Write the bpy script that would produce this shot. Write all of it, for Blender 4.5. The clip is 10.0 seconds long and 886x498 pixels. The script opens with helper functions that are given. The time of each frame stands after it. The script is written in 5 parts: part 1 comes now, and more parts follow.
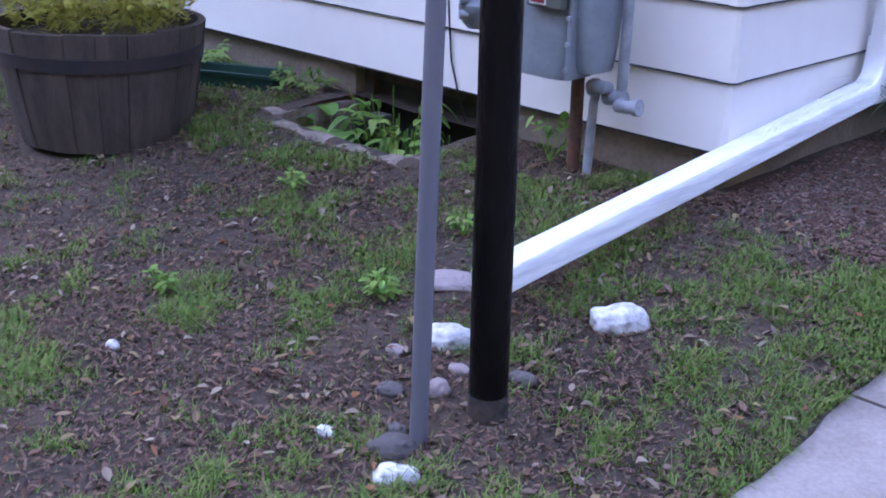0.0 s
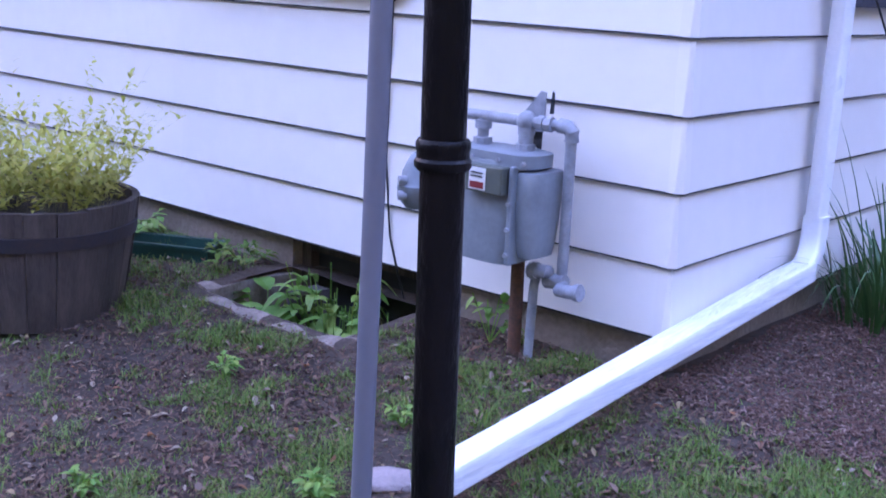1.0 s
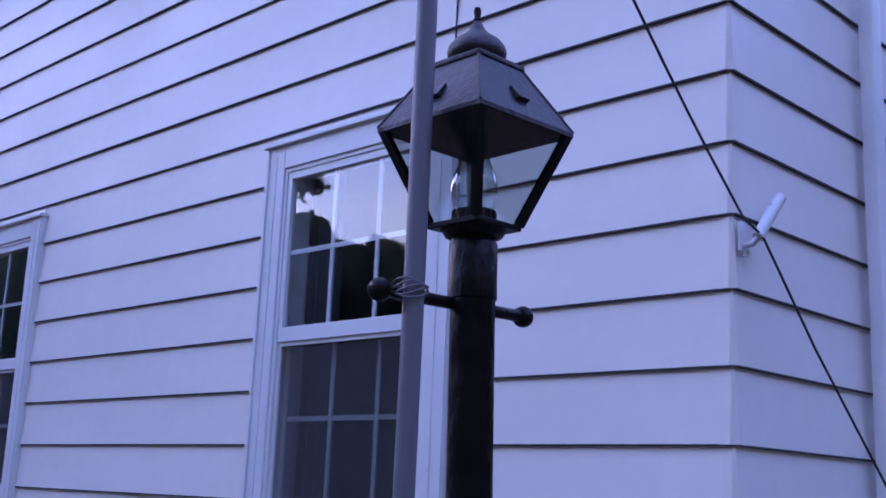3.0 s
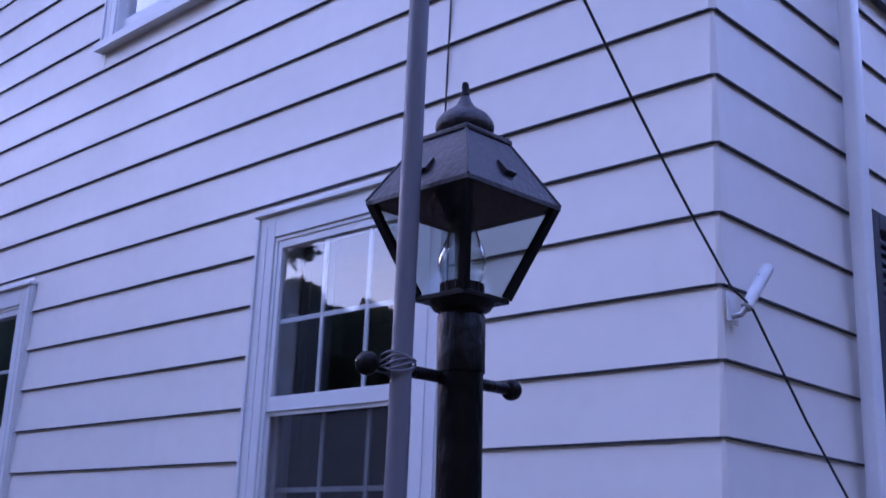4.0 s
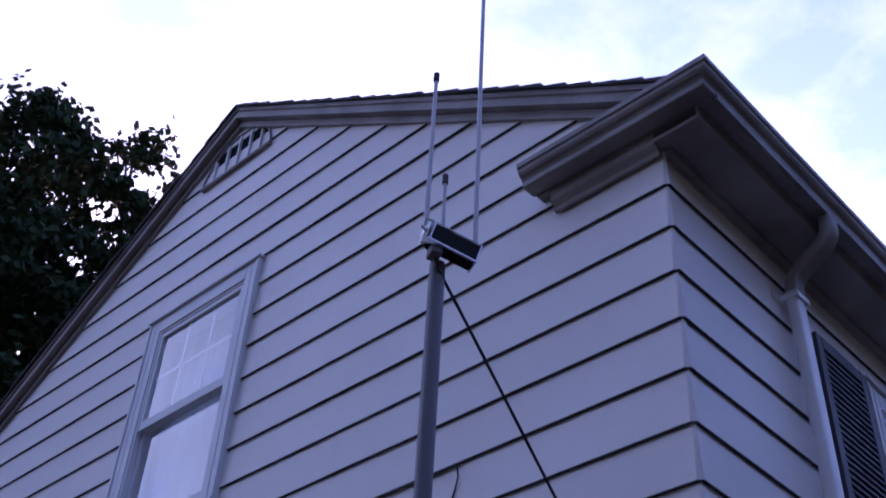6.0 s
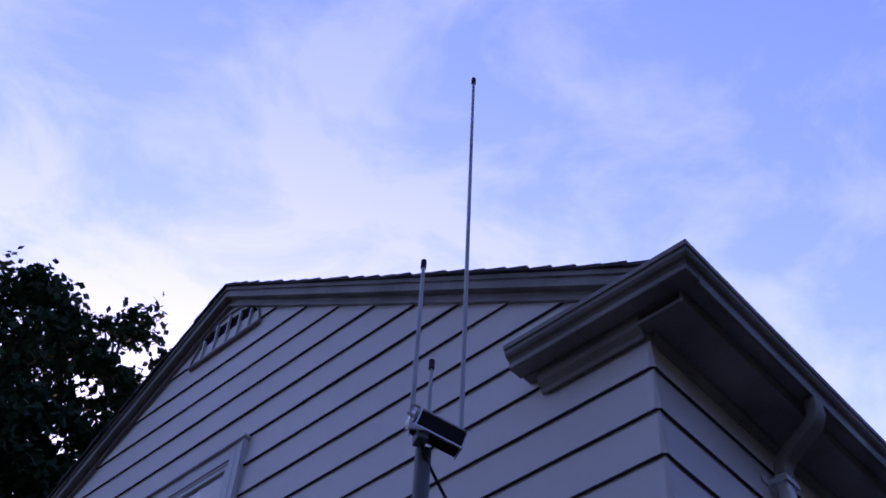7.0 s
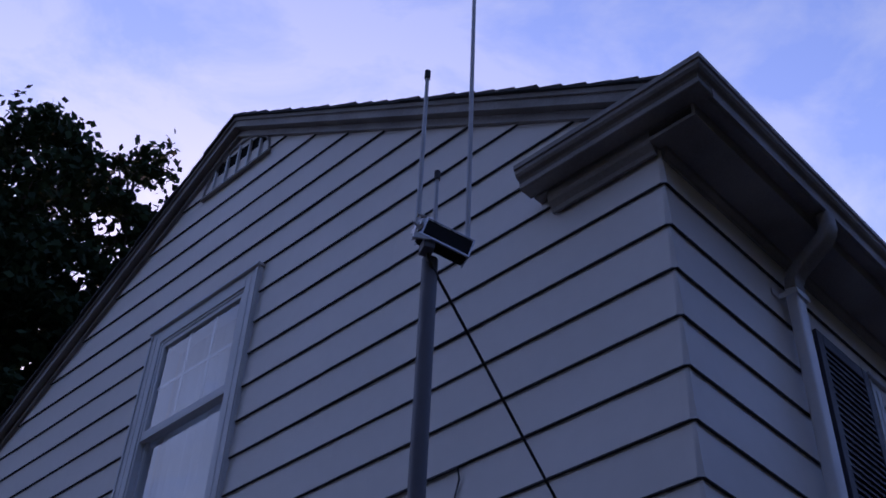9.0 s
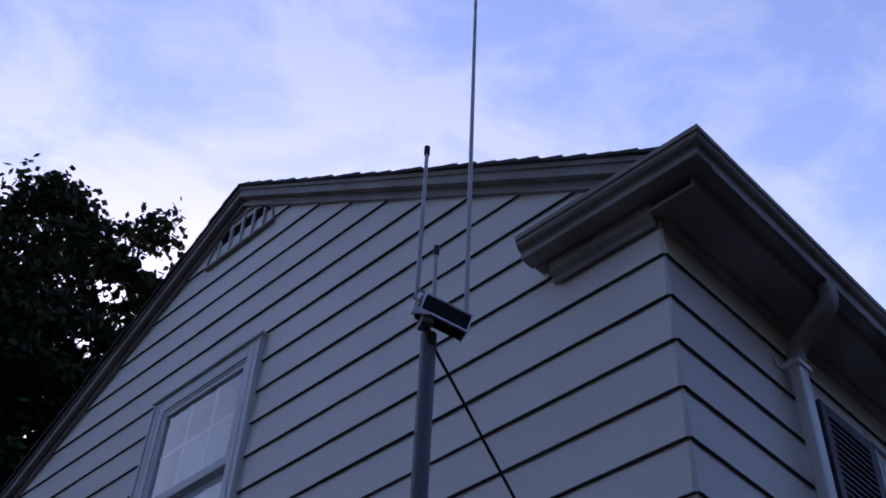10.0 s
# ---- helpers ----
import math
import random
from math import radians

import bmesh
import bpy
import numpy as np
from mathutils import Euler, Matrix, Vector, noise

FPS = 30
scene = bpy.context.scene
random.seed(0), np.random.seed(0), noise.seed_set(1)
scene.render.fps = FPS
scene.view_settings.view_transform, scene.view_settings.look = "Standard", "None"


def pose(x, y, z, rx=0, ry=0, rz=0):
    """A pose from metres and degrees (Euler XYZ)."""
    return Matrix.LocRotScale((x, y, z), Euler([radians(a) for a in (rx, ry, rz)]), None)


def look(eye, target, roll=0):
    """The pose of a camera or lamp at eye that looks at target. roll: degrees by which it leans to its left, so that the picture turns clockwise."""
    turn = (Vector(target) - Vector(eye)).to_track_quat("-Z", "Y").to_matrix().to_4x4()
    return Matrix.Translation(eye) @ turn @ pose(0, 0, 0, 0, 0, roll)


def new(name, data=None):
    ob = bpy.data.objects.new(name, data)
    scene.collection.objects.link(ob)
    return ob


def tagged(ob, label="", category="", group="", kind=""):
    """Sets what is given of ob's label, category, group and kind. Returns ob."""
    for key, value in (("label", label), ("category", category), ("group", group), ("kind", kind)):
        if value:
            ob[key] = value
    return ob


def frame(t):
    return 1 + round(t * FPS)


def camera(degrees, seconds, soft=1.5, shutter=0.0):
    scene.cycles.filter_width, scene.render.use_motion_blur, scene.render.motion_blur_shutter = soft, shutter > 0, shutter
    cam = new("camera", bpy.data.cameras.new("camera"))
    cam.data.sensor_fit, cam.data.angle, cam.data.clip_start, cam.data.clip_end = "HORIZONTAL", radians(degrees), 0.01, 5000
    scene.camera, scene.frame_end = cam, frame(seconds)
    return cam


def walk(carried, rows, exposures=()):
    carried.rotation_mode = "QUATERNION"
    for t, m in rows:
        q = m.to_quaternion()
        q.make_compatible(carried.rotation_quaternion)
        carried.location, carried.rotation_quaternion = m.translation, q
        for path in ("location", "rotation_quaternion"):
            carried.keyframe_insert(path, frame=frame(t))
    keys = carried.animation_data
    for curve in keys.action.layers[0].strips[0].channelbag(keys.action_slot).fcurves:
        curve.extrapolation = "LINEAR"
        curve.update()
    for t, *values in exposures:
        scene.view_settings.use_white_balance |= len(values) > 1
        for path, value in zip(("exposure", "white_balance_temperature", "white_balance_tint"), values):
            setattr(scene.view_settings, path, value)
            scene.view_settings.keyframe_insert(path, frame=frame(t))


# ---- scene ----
cam = camera(42.9, 10.0, soft=1.7, shutter=0.15)
EXPO = [(0.0, 3.17, 5560, 41), (0.5, 3.2, 5500, 41), (1.0, 3.3, 5260, 49), (1.5, 2.86, 4990, 52), (2.0, 2.45, 4960, 54), (2.5, 2.14, 4940, 54), (4.0, 1.9, 4990, 55),
        (4.5, 1.78, 5020, 55), (5.5, 1.06, 5050, 55), (6.0, 0.70, 5030, 53.5), (7.5, -0.40, 4720, 51.5), (8.5, -0.62, 4660, 48.5), (9.0, -0.47, 4880, 44), (10.0, -0.18, 5060, 36.5)]
PATH = [
    (0, (1.504, -2.715, 0.835), (0.225, -1.35, 0.127), 2.2),
    (0.5, (1.427, -2.706, 0.921), (0.229, -1.228, 0.306), 2.6),
    (1, (1.428, -2.636, 0.94), (0.172, -1.153, 0.468), 2.9),
    (1.5, (1.473, -2.609, 0.951), (0.15, -1.125, 0.734), 3.4),
    (2, (1.477, -2.609, 1.012), (0.111, -1.148, 1.052), 1.9),
    (2.5, (1.487, -2.619, 1.052), (0.108, -1.203, 1.357), 2.0),
    (4, (1.503, -2.619, 1.084), (0.162, -1.236, 1.62), 2.3),
    (4.5, (1.507, -2.617, 1.086), (0.204, -1.287, 1.818), 2.8),
    (5, (1.533, -2.649, 1.13), (0.301, -1.389, 2.075), 2.9),
    (5.5, (1.537, -2.65, 1.162), (0.362, -1.463, 2.262), 2.9),
    (6, (1.559, -2.696, 1.166), (0.474, -1.617, 2.454), 3.4),
    (7.5, (1.592, -2.723, 1.155), (0.687, -1.816, 2.692), 3.4),
    (8, (1.591, -2.71, 1.159), (0.674, -1.782, 2.675), 2.9),
    (8.5, (1.582, -2.69, 1.155), (0.594, -1.715, 2.595), 2.6),
    (9, (1.559, -2.658, 1.146), (0.477, -1.594, 2.449), 2.7),
    (9.5, (1.571, -2.658, 1.149), (0.515, -1.619, 2.493), 2.9),
    (10, (1.588, -2.668, 1.15), (0.551, -1.669, 2.538), 3.0),
]
walk(cam, [(t, look(eye, target, roll)) for t, eye, target, roll in PATH],
     exposures=EXPO)

# ---- world and light ----
world = bpy.data.worlds.new("dusk_sky")
scene.world = world
world.use_nodes = True
wn, wl = world.node_tree.nodes, world.node_tree.links
wn.clear()
w_out = wn.new("ShaderNodeOutputWorld")
w_bg = wn.new("ShaderNodeBackground")
w_sky = wn.new("ShaderNodeTexSky")
w_sky.sky_type, w_sky.sun_disc = "NISHITA", False
w_sky.sun_elevation, w_sky.sun_rotation = radians(13), radians(-57)
w_sky.air_density, w_sky.dust_density, w_sky.ozone_density = 1.0, 1.0, 1.2
w_co = wn.new("ShaderNodeTexCoord")
w_map = wn.new("ShaderNodeMapping")
w_map.inputs["Scale"].default_value = (1.0, 1.0, 2.2)
w_map.inputs["Rotation"].default_value = (0.2, 0.1, 0.9)
w_noise = wn.new("ShaderNodeTexNoise")
w_noise.inputs["Scale"].default_value = 5.4
w_noise.inputs["Detail"].default_value = 6.0
w_noise.inputs["Roughness"].default_value = 0.6
w_noise.inputs["Distortion"].default_value = 0.35
w_ramp = wn.new("ShaderNodeValToRGB")
w_ramp.color_ramp.elements[0].position = 0.45
w_ramp.color_ramp.elements[0].color = (0.18, 0.18, 0.18, 1)
w_ramp.color_ramp.elements[1].position = 0.635
w_ramp.color_ramp.elements[1].color = (0.95, 0.95, 0.95, 1)
w_mix = wn.new("ShaderNodeMix")
w_mix.data_type = "RGBA"
w_cloud = wn.new("ShaderNodeMix")
w_cloud.data_type, w_cloud.blend_type = "RGBA", "MULTIPLY"
w_cloud.inputs["Factor"].default_value = 1.0
w_cloud.inputs["B"].default_value = (3.9, 2.95, 2.05, 1)
wl.new(w_sky.outputs["Color"], w_cloud.inputs["A"])
wl.new(w_cloud.outputs["Result"], w_mix.inputs["B"])
wl.new(w_co.outputs["Generated"], w_map.inputs["Vector"])
wl.new(w_map.outputs["Vector"], w_noise.inputs["Vector"])
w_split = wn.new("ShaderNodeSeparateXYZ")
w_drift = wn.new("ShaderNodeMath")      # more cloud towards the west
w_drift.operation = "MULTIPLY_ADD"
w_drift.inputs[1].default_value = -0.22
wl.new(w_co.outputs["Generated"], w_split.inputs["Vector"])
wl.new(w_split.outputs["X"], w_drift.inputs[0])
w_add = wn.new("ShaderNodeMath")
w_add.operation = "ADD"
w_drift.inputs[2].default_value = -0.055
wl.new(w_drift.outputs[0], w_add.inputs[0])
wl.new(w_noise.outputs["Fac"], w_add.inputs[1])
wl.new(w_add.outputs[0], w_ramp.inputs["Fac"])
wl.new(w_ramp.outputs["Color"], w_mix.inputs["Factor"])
w_clear = wn.new("ShaderNodeMix")      # clear evening blue between the clouds
w_clear.data_type, w_clear.blend_type = "RGBA", "MULTIPLY"
w_clear.inputs["Factor"].default_value = 1.0
w_clear.inputs["B"].default_value = (2.36, 2.15, 2.06, 1)
wl.new(w_sky.outputs["Color"], w_clear.inputs["A"])
wl.new(w_clear.outputs["Result"], w_mix.inputs["A"])
wl.new(w_mix.outputs["Result"], w_bg.inputs["Color"])
w_bg.inputs["Strength"].default_value = 0.15
wl.new(w_bg.outputs["Background"], w_out.inputs["Surface"])

sun_data = bpy.data.lights.new("sun", "SUN")
sun_data.energy, sun_data.angle, sun_data.color = 0.5, radians(12), (1.0, 0.85, 0.72)
sun = new("sun", sun_data)
sun.matrix_world = look((-8.39, 5.45, 2.3), (0, 0, 0))


# ---- materials ----
def material(name, base, second=None, rough=0.6, metal=0.0, scale=8.0, fine=90.0, amount=0.5, bump=0.15, per_object=0.0, spec=0.5, stretch=(1, 1, 1)):
    """A surface with two scales of variation between two colours, and a fine relief."""
    m = bpy.data.materials.new(name)
    m.use_nodes = True
    n, l = m.node_tree.nodes, m.node_tree.links
    bsdf = n["Principled BSDF"]
    bsdf.inputs["Metallic"].default_value = metal
    bsdf.inputs["Specular IOR Level"].default_value = spec
    co = n.new("ShaderNodeTexCoord")
    mp = n.new("ShaderNodeMapping")
    mp.inputs["Scale"].default_value = stretch
    l.new(co.outputs["Object"], mp.inputs["Vector"])
    big, small = n.new("ShaderNodeTexNoise"), n.new("ShaderNodeTexNoise")
    for node, sc in ((big, scale), (small, fine)):
        node.inputs["Scale"].default_value = sc
        node.inputs["Detail"].default_value = 5.0
        l.new(mp.outputs["Vector"], node.inputs["Vector"])
    mix = n.new("ShaderNodeMix")
    mix.data_type = "RGBA"
    mix.inputs["A"].default_value = (*base, 1)
    mix.inputs["B"].default_value = (*(second or [c * 0.7 for c in base]), 1)
    add = n.new("ShaderNodeMath")
    add.operation = "MULTIPLY_ADD"
    l.new(small.outputs["Fac"], add.inputs[0])
    add.inputs[1].default_value = 0.5
    l.new(big.outputs["Fac"], add.inputs[2])
    rng = n.new("ShaderNodeMapRange")
    rng.inputs["From Min"].default_value, rng.inputs["From Max"].default_value = 0.55, 0.95
    rng.inputs["To Max"].default_value = amount
    l.new(add.outputs[0], rng.inputs["Value"])
    l.new(rng.outputs["Result"], mix.inputs["Factor"])
    colour = mix.outputs["Result"]
    if per_object:
        info = n.new("ShaderNodeObjectInfo")
        hsv = n.new("ShaderNodeHueSaturation")
        vr = n.new("ShaderNodeMapRange")
        vr.inputs["To Min"].default_value, vr.inputs["To Max"].default_value = 1 - per_object, 1 + per_object
        l.new(info.outputs["Random"], vr.inputs["Value"])
        l.new(vr.outputs["Result"], hsv.inputs["Value"])
        l.new(colour, hsv.inputs["Color"])
        colour = hsv.outputs["Color"]
    l.new(colour, bsdf.inputs["Base Color"])
    rr = n.new("ShaderNodeMapRange")
    rr.inputs["To Min"].default_value, rr.inputs["To Max"].default_value = max(rough - 0.1, 0.02), min(rough + 0.12, 1)
    l.new(big.outputs["Fac"], rr.inputs["Value"])
    l.new(rr.outputs["Result"], bsdf.inputs["Roughness"])
    if bump:
        bp = n.new("ShaderNodeBump")
        bp.inputs["Strength"].default_value, bp.inputs["Distance"].default_value = bump, 0.01
        l.new(small.outputs["Fac"], bp.inputs["Height"])
        l.new(bp.outputs["Normal"], bsdf.inputs["Normal"])
    return m


def island_material(name, colours, rough=0.7, transmit=0.0):
    """One of several colours for each loose piece of a mesh."""
    m = bpy.data.materials.new(name)
    m.use_nodes = True
    n, l = m.node_tree.nodes, m.node_tree.links
    bsdf = n["Principled BSDF"]
    geo, ramp = n.new("ShaderNodeNewGeometry"), n.new("ShaderNodeValToRGB")
    l.new(geo.outputs["Random Per Island"], ramp.inputs["Fac"])
    ramp.color_ramp.elements[0].color = (*colours[0], 1)
    ramp.color_ramp.elements[1].color = (*colours[-1], 1)
    for k, c in enumerate(colours[1:-1], 1):
        ramp.color_ramp.elements.new(k / (len(colours) - 1)).color = (*c, 1)
    l.new(ramp.outputs["Color"], bsdf.inputs["Base Color"])
    bsdf.inputs["Roughness"].default_value = rough
    if transmit:
        tr, mx = n.new("ShaderNodeBsdfTranslucent"), n.new("ShaderNodeMixShader")
        l.new(ramp.outputs["Color"], tr.inputs["Color"])
        mx.inputs["Fac"].default_value = transmit
        l.new(bsdf.outputs["BSDF"], mx.inputs[1])
        l.new(tr.outputs["BSDF"], mx.inputs[2])
        l.new(mx.outputs["Shader"], n["Material Output"].inputs["Surface"])
    return m


def glass_material(name, tint=(0.9, 0.93, 0.95), gloss=0.02, wave=0.0, strength=1.0):
    """A thin pane: it lets light through and mirrors by its angle."""
    m = bpy.data.materials.new(name)
    m.use_nodes = True
    n, l = m.node_tree.nodes, m.node_tree.links
    n.remove(n["Principled BSDF"])
    tr, gl, mx, fr = (n.new("ShaderNodeBsdfTransparent"), n.new("ShaderNodeBsdfGlossy"), n.new("ShaderNodeMixShader"), n.new("ShaderNodeLayerWeight"))
    tr.inputs["Color"].default_value = (*tint, 1)
    gl.inputs["Roughness"].default_value = gloss
    fr.inputs["Blend"].default_value = 0.5
    pw, sc = n.new("ShaderNodeMath"), n.new("ShaderNodeMath")
    pw.operation, pw.inputs[1].default_value = "POWER", 3.0
    sc.operation, sc.inputs[1].default_value, sc.inputs[2].default_value, sc.use_clamp = "MULTIPLY_ADD", 0.9 * strength, 0.06 * strength, True
    l.new(fr.outputs["Facing"], pw.inputs[0])
    l.new(pw.outputs[0], sc.inputs[0])
    if wave:
        nz, bp = n.new("ShaderNodeTexNoise"), n.new("ShaderNodeBump")
        nz.inputs["Scale"].default_value = 5.0
        bp.inputs["Strength"].default_value, bp.inputs["Distance"].default_value = wave, 0.01
        l.new(nz.outputs["Fac"], bp.inputs["Height"])
        l.new(bp.outputs["Normal"], gl.inputs["Normal"])
    l.new(sc.outputs[0], mx.inputs["Fac"])
    l.new(tr.outputs["BSDF"], mx.inputs[1])
    l.new(gl.outputs["BSDF"], mx.inputs[2])
    l.new(mx.outputs["Shader"], n["Material Output"].inputs["Surface"])
    return m


M_SIDING = material("white_siding_paint", (0.74, 0.70, 0.655), (0.64, 0.605, 0.56), rough=0.45, scale=1.3, fine=14, amount=0.5, bump=0.05, per_object=0.02)
# grime and the shade beneath each lap, put together into one dark colour
M_GRIME_SHADE = material("grime_and_shade_under_lap", (0.045, 0.045, 0.05), (0.02, 0.02, 0.024), rough=0.9, scale=6)
M_TRIM = material("white_trim_paint", (0.68, 0.69, 0.70), (0.56, 0.57, 0.59), rough=0.4, scale=3, amount=0.4, bump=0.05)
# weathered grey paint, its colour lowered further for the shade under the eave
M_EAVE = material("weathered_eave_paint_with_shade", (0.34, 0.315, 0.295), (0.17, 0.155, 0.142), rough=0.6, scale=4, amount=0.7, bump=0.08)
M_SPOUT = material("white_enamelled_aluminium", (0.80, 0.80, 0.80), (0.66, 0.66, 0.68), rough=0.3, scale=5, amount=0.5, bump=0.04)
# lengthwise colour streaks paint the glossy reflections of the extension
M_REFLECT_STREAK = material("aluminium_with_painted_reflections", (0.82, 0.82, 0.82), (0.50, 0.50, 0.54), rough=0.28, scale=9, fine=30, amount=0.75, bump=0.06, stretch=(7, 0.35, 7))
M_CONC = material("old_foundation_concrete", (0.28, 0.225, 0.175), (0.15, 0.115, 0.09), rough=0.95, scale=5, fine=60, amount=0.8, bump=0.6)
M_RIM = material("pale_crumbling_concrete", (0.27, 0.215, 0.175), (0.10, 0.078, 0.06), rough=0.95, scale=16, fine=70, amount=0.85, bump=0.8)
M_WALK = material("walk_concrete", (0.306, 0.262, 0.232), (0.176, 0.144, 0.123), rough=0.95, scale=5, fine=90, amount=0.9, bump=0.6)
M_SHINGLE = material("dark_asphalt_shingle", (0.055, 0.052, 0.05), (0.03, 0.03, 0.03), rough=0.95, scale=20, fine=200, bump=0.5, per_object=0.2)
M_SHUTTER = material("navy_black_shutter_paint", (0.040, 0.040, 0.060), (0.022, 0.022, 0.034), rough=0.5, scale=6, bump=0.1)
M_BLACK = material("black_post_paint", (0.003, 0.003, 0.0035), (0.008, 0.0055, 0.0055), rough=0.36, scale=9, fine=38, amount=0.85, bump=0.8, stretch=(1, 1, 0.45), spec=0.14)
M_LANTERN = material("tarnished_lantern_copper", (0.011, 0.009, 0.011), (0.040, 0.031, 0.038), rough=0.5, metal=0.15, scale=16, fine=75, amount=0.8, bump=0.35)
M_LBLACK = material("black_lantern_frame", (0.003, 0.003, 0.003), (0.010, 0.008, 0.007), rough=0.5, scale=20, bump=0.1, spec=0.15)
M_FOOT = material("soil_splashed_black_paint", (0.012, 0.010, 0.010), (0.06, 0.044, 0.034), rough=0.8, scale=14, fine=60, amount=0.9, bump=0.5)
M_RUST = material("rusty_iron", (0.06, 0.035, 0.026), (0.16, 0.07, 0.035), rough=0.85, scale=25, fine=120, amount=0.9, bump=0.4)
M_PVC = material("grey_conduit", (0.135, 0.135, 0.16), (0.11, 0.11, 0.13), rough=0.5, scale=4, fine=40, amount=0.5, bump=0.04)
M_METER = material("grey_meter_paint", (0.20, 0.225, 0.25), (0.145, 0.16, 0.18), rough=0.5, scale=12, fine=70, amount=0.7, bump=0.1)
M_PIPE = material("grey_painted_pipe", (0.29, 0.30, 0.33), (0.17, 0.175, 0.195), rough=0.5, scale=20, fine=90, amount=0.8, bump=0.15)
M_GAP = material("painted_vent_shade", (0.006, 0.006, 0.007), rough=0.95, spec=0.1)
M_DARK = material("dark_gap", (0.03, 0.03, 0.033), rough=0.8)
M_OAK = material("weathered_barrel_oak", (0.084, 0.0624, 0.0502), (0.036, 0.0265, 0.0228), rough=0.85, scale=7, fine=60, amount=0.9, bump=0.5, per_object=0.14, stretch=(3, 3, 0.4))
M_HOOP = material("dark_iron_hoop", (0.035, 0.035, 0.045), (0.08, 0.05, 0.04), rough=0.6, metal=0.4, scale=12, bump=0.2)
M_SOIL = material("dark_potting_soil", (0.05, 0.038, 0.03), (0.025, 0.02, 0.016), rough=1.0, scale=25, bump=0.7)
M_ROCK = material("whitewashed_rock", (0.66, 0.65, 0.64), (0.20, 0.18, 0.17), rough=0.9, scale=22, fine=70, amount=0.9, bump=0.6)
M_STONE = material("grey_field_stone", (0.0935, 0.08075, 0.0765), (0.051, 0.0425, 0.0374), rough=0.9, scale=12, fine=80, amount=0.8, bump=0.5)
M_PINK = material("pinkish_field_stone", (0.28, 0.22, 0.21), (0.18, 0.15, 0.14), rough=0.9, scale=12, fine=80, amount=0.8, bump=0.5)
M_CABLE = material("black_cable", (0.012, 0.012, 0.014), rough=0.5, bump=0)
M_ALU = material("bright_aluminium", (0.62, 0.62, 0.64), (0.45, 0.45, 0.47), rough=0.35, metal=0.7, scale=30, bump=0.1)
M_FIBRE = material("white_fibreglass_whip", (0.62, 0.62, 0.64), rough=0.4, bump=0)
M_MAST_BLACK = material("dark_whip_tip", (0.02, 0.016, 0.016), rough=0.6)
M_BOXDARK = material("dark_box_shell", (0.008, 0.008, 0.009), rough=0.6, spec=0.12)
M_WHITEPL = material("white_plastic", (0.72, 0.72, 0.72), (0.5, 0.5, 0.5), rough=0.45, scale=20, bump=0.05)
M_RED = material("red_plastic", (0.20, 0.015, 0.018), rough=0.5)
M_GREENPL = material("dark_green_plastic", (0.015, 0.06, 0.045), (0.01, 0.04, 0.03), rough=0.45, scale=10)
M_GLASS = glass_material("window_glass", wave=0.012, strength=1.25)
M_LGLASS = glass_material("dusty_lantern_glass", (0.72, 0.76, 0.76), 0.08, strength=1.0)
M_BULB = glass_material("lamp_chimney_glass", (0.86, 0.9, 0.9), 0.03, strength=2.2)
M_CURTAIN = material("sheer_white_curtain", (0.84, 0.83, 0.83), (0.70, 0.69, 0.70), rough=0.9, scale=3, fine=300, stretch=(6, 6, 0.5))
M_DRAPE = material("grey_drape", (0.11, 0.11, 0.12), (0.07, 0.07, 0.08), rough=0.9, scale=5, stretch=(6, 6, 0.5))
M_ROOM = material("room_plaster", (0.35, 0.33, 0.31), rough=0.9)
M_BARK = material("tree_bark", (0.06, 0.05, 0.042), (0.03, 0.026, 0.022), rough=0.95, scale=6, fine=40, bump=0.8)
M_LEAF = island_material("maple_leaves", [(0.014, 0.024, 0.010), (0.022, 0.040, 0.014), (0.016, 0.030, 0.011), (0.034, 0.055, 0.02)], 0.7, 0.12)
M_LEAF.node_tree.nodes["Principled BSDF"].inputs["Specular IOR Level"].default_value = 0.12
M_GRASS = island_material("lawn_grass", [(0.0574, 0.12, 0.0112), (0.0938, 0.182, 0.0172), (0.141, 0.226, 0.0284), (0.219, 0.217, 0.0559)], 0.6, 0.3)
M_THATCH = island_material("dead_grass_and_litter", [(0.0605, 0.0314, 0.0198), (0.104, 0.0564, 0.0357), (0.19, 0.118, 0.0798), (0.0795, 0.0392, 0.0251), (0.0276, 0.0172, 0.0114)], 0.9, 0.1)
M_DRYLEAF = island_material("fallen_leaves", [(0.234, 0.0936, 0.0312), (0.1326, 0.078, 0.0507), (0.2808, 0.2028, 0.0936), (0.1092, 0.0585, 0.039), (0.1716, 0.0858, 0.0468), (0.1872, 0.1326, 0.0975), (0.3276, 0.2652, 0.1872), (0.1482, 0.0936, 0.0663)], 0.8, 0.2)
M_MULCH = island_material("wood_mulch", [(0.0861, 0.0413, 0.0293), (0.146, 0.0775, 0.0558), (0.056, 0.0295, 0.0223), (0.258, 0.17, 0.132)], 0.95)
M_HERB = island_material("yellow_green_herb", [(0.42, 0.42, 0.07), (0.55, 0.52, 0.11), (0.36, 0.40, 0.07), (0.62, 0.54, 0.18)], 0.6, 0.4)
M_WEED = island_material("bright_weed_leaves", [(0.09, 0.21, 0.03), (0.15, 0.29, 0.045), (0.24, 0.33, 0.06), (0.12, 0.25, 0.04)], 0.5, 0.35)
M_BLADE = island_material("long_grass_blades", [(0.03, 0.08, 0.018), (0.05, 0.12, 0.03), (0.075, 0.13, 0.04)], 0.5, 0.25)

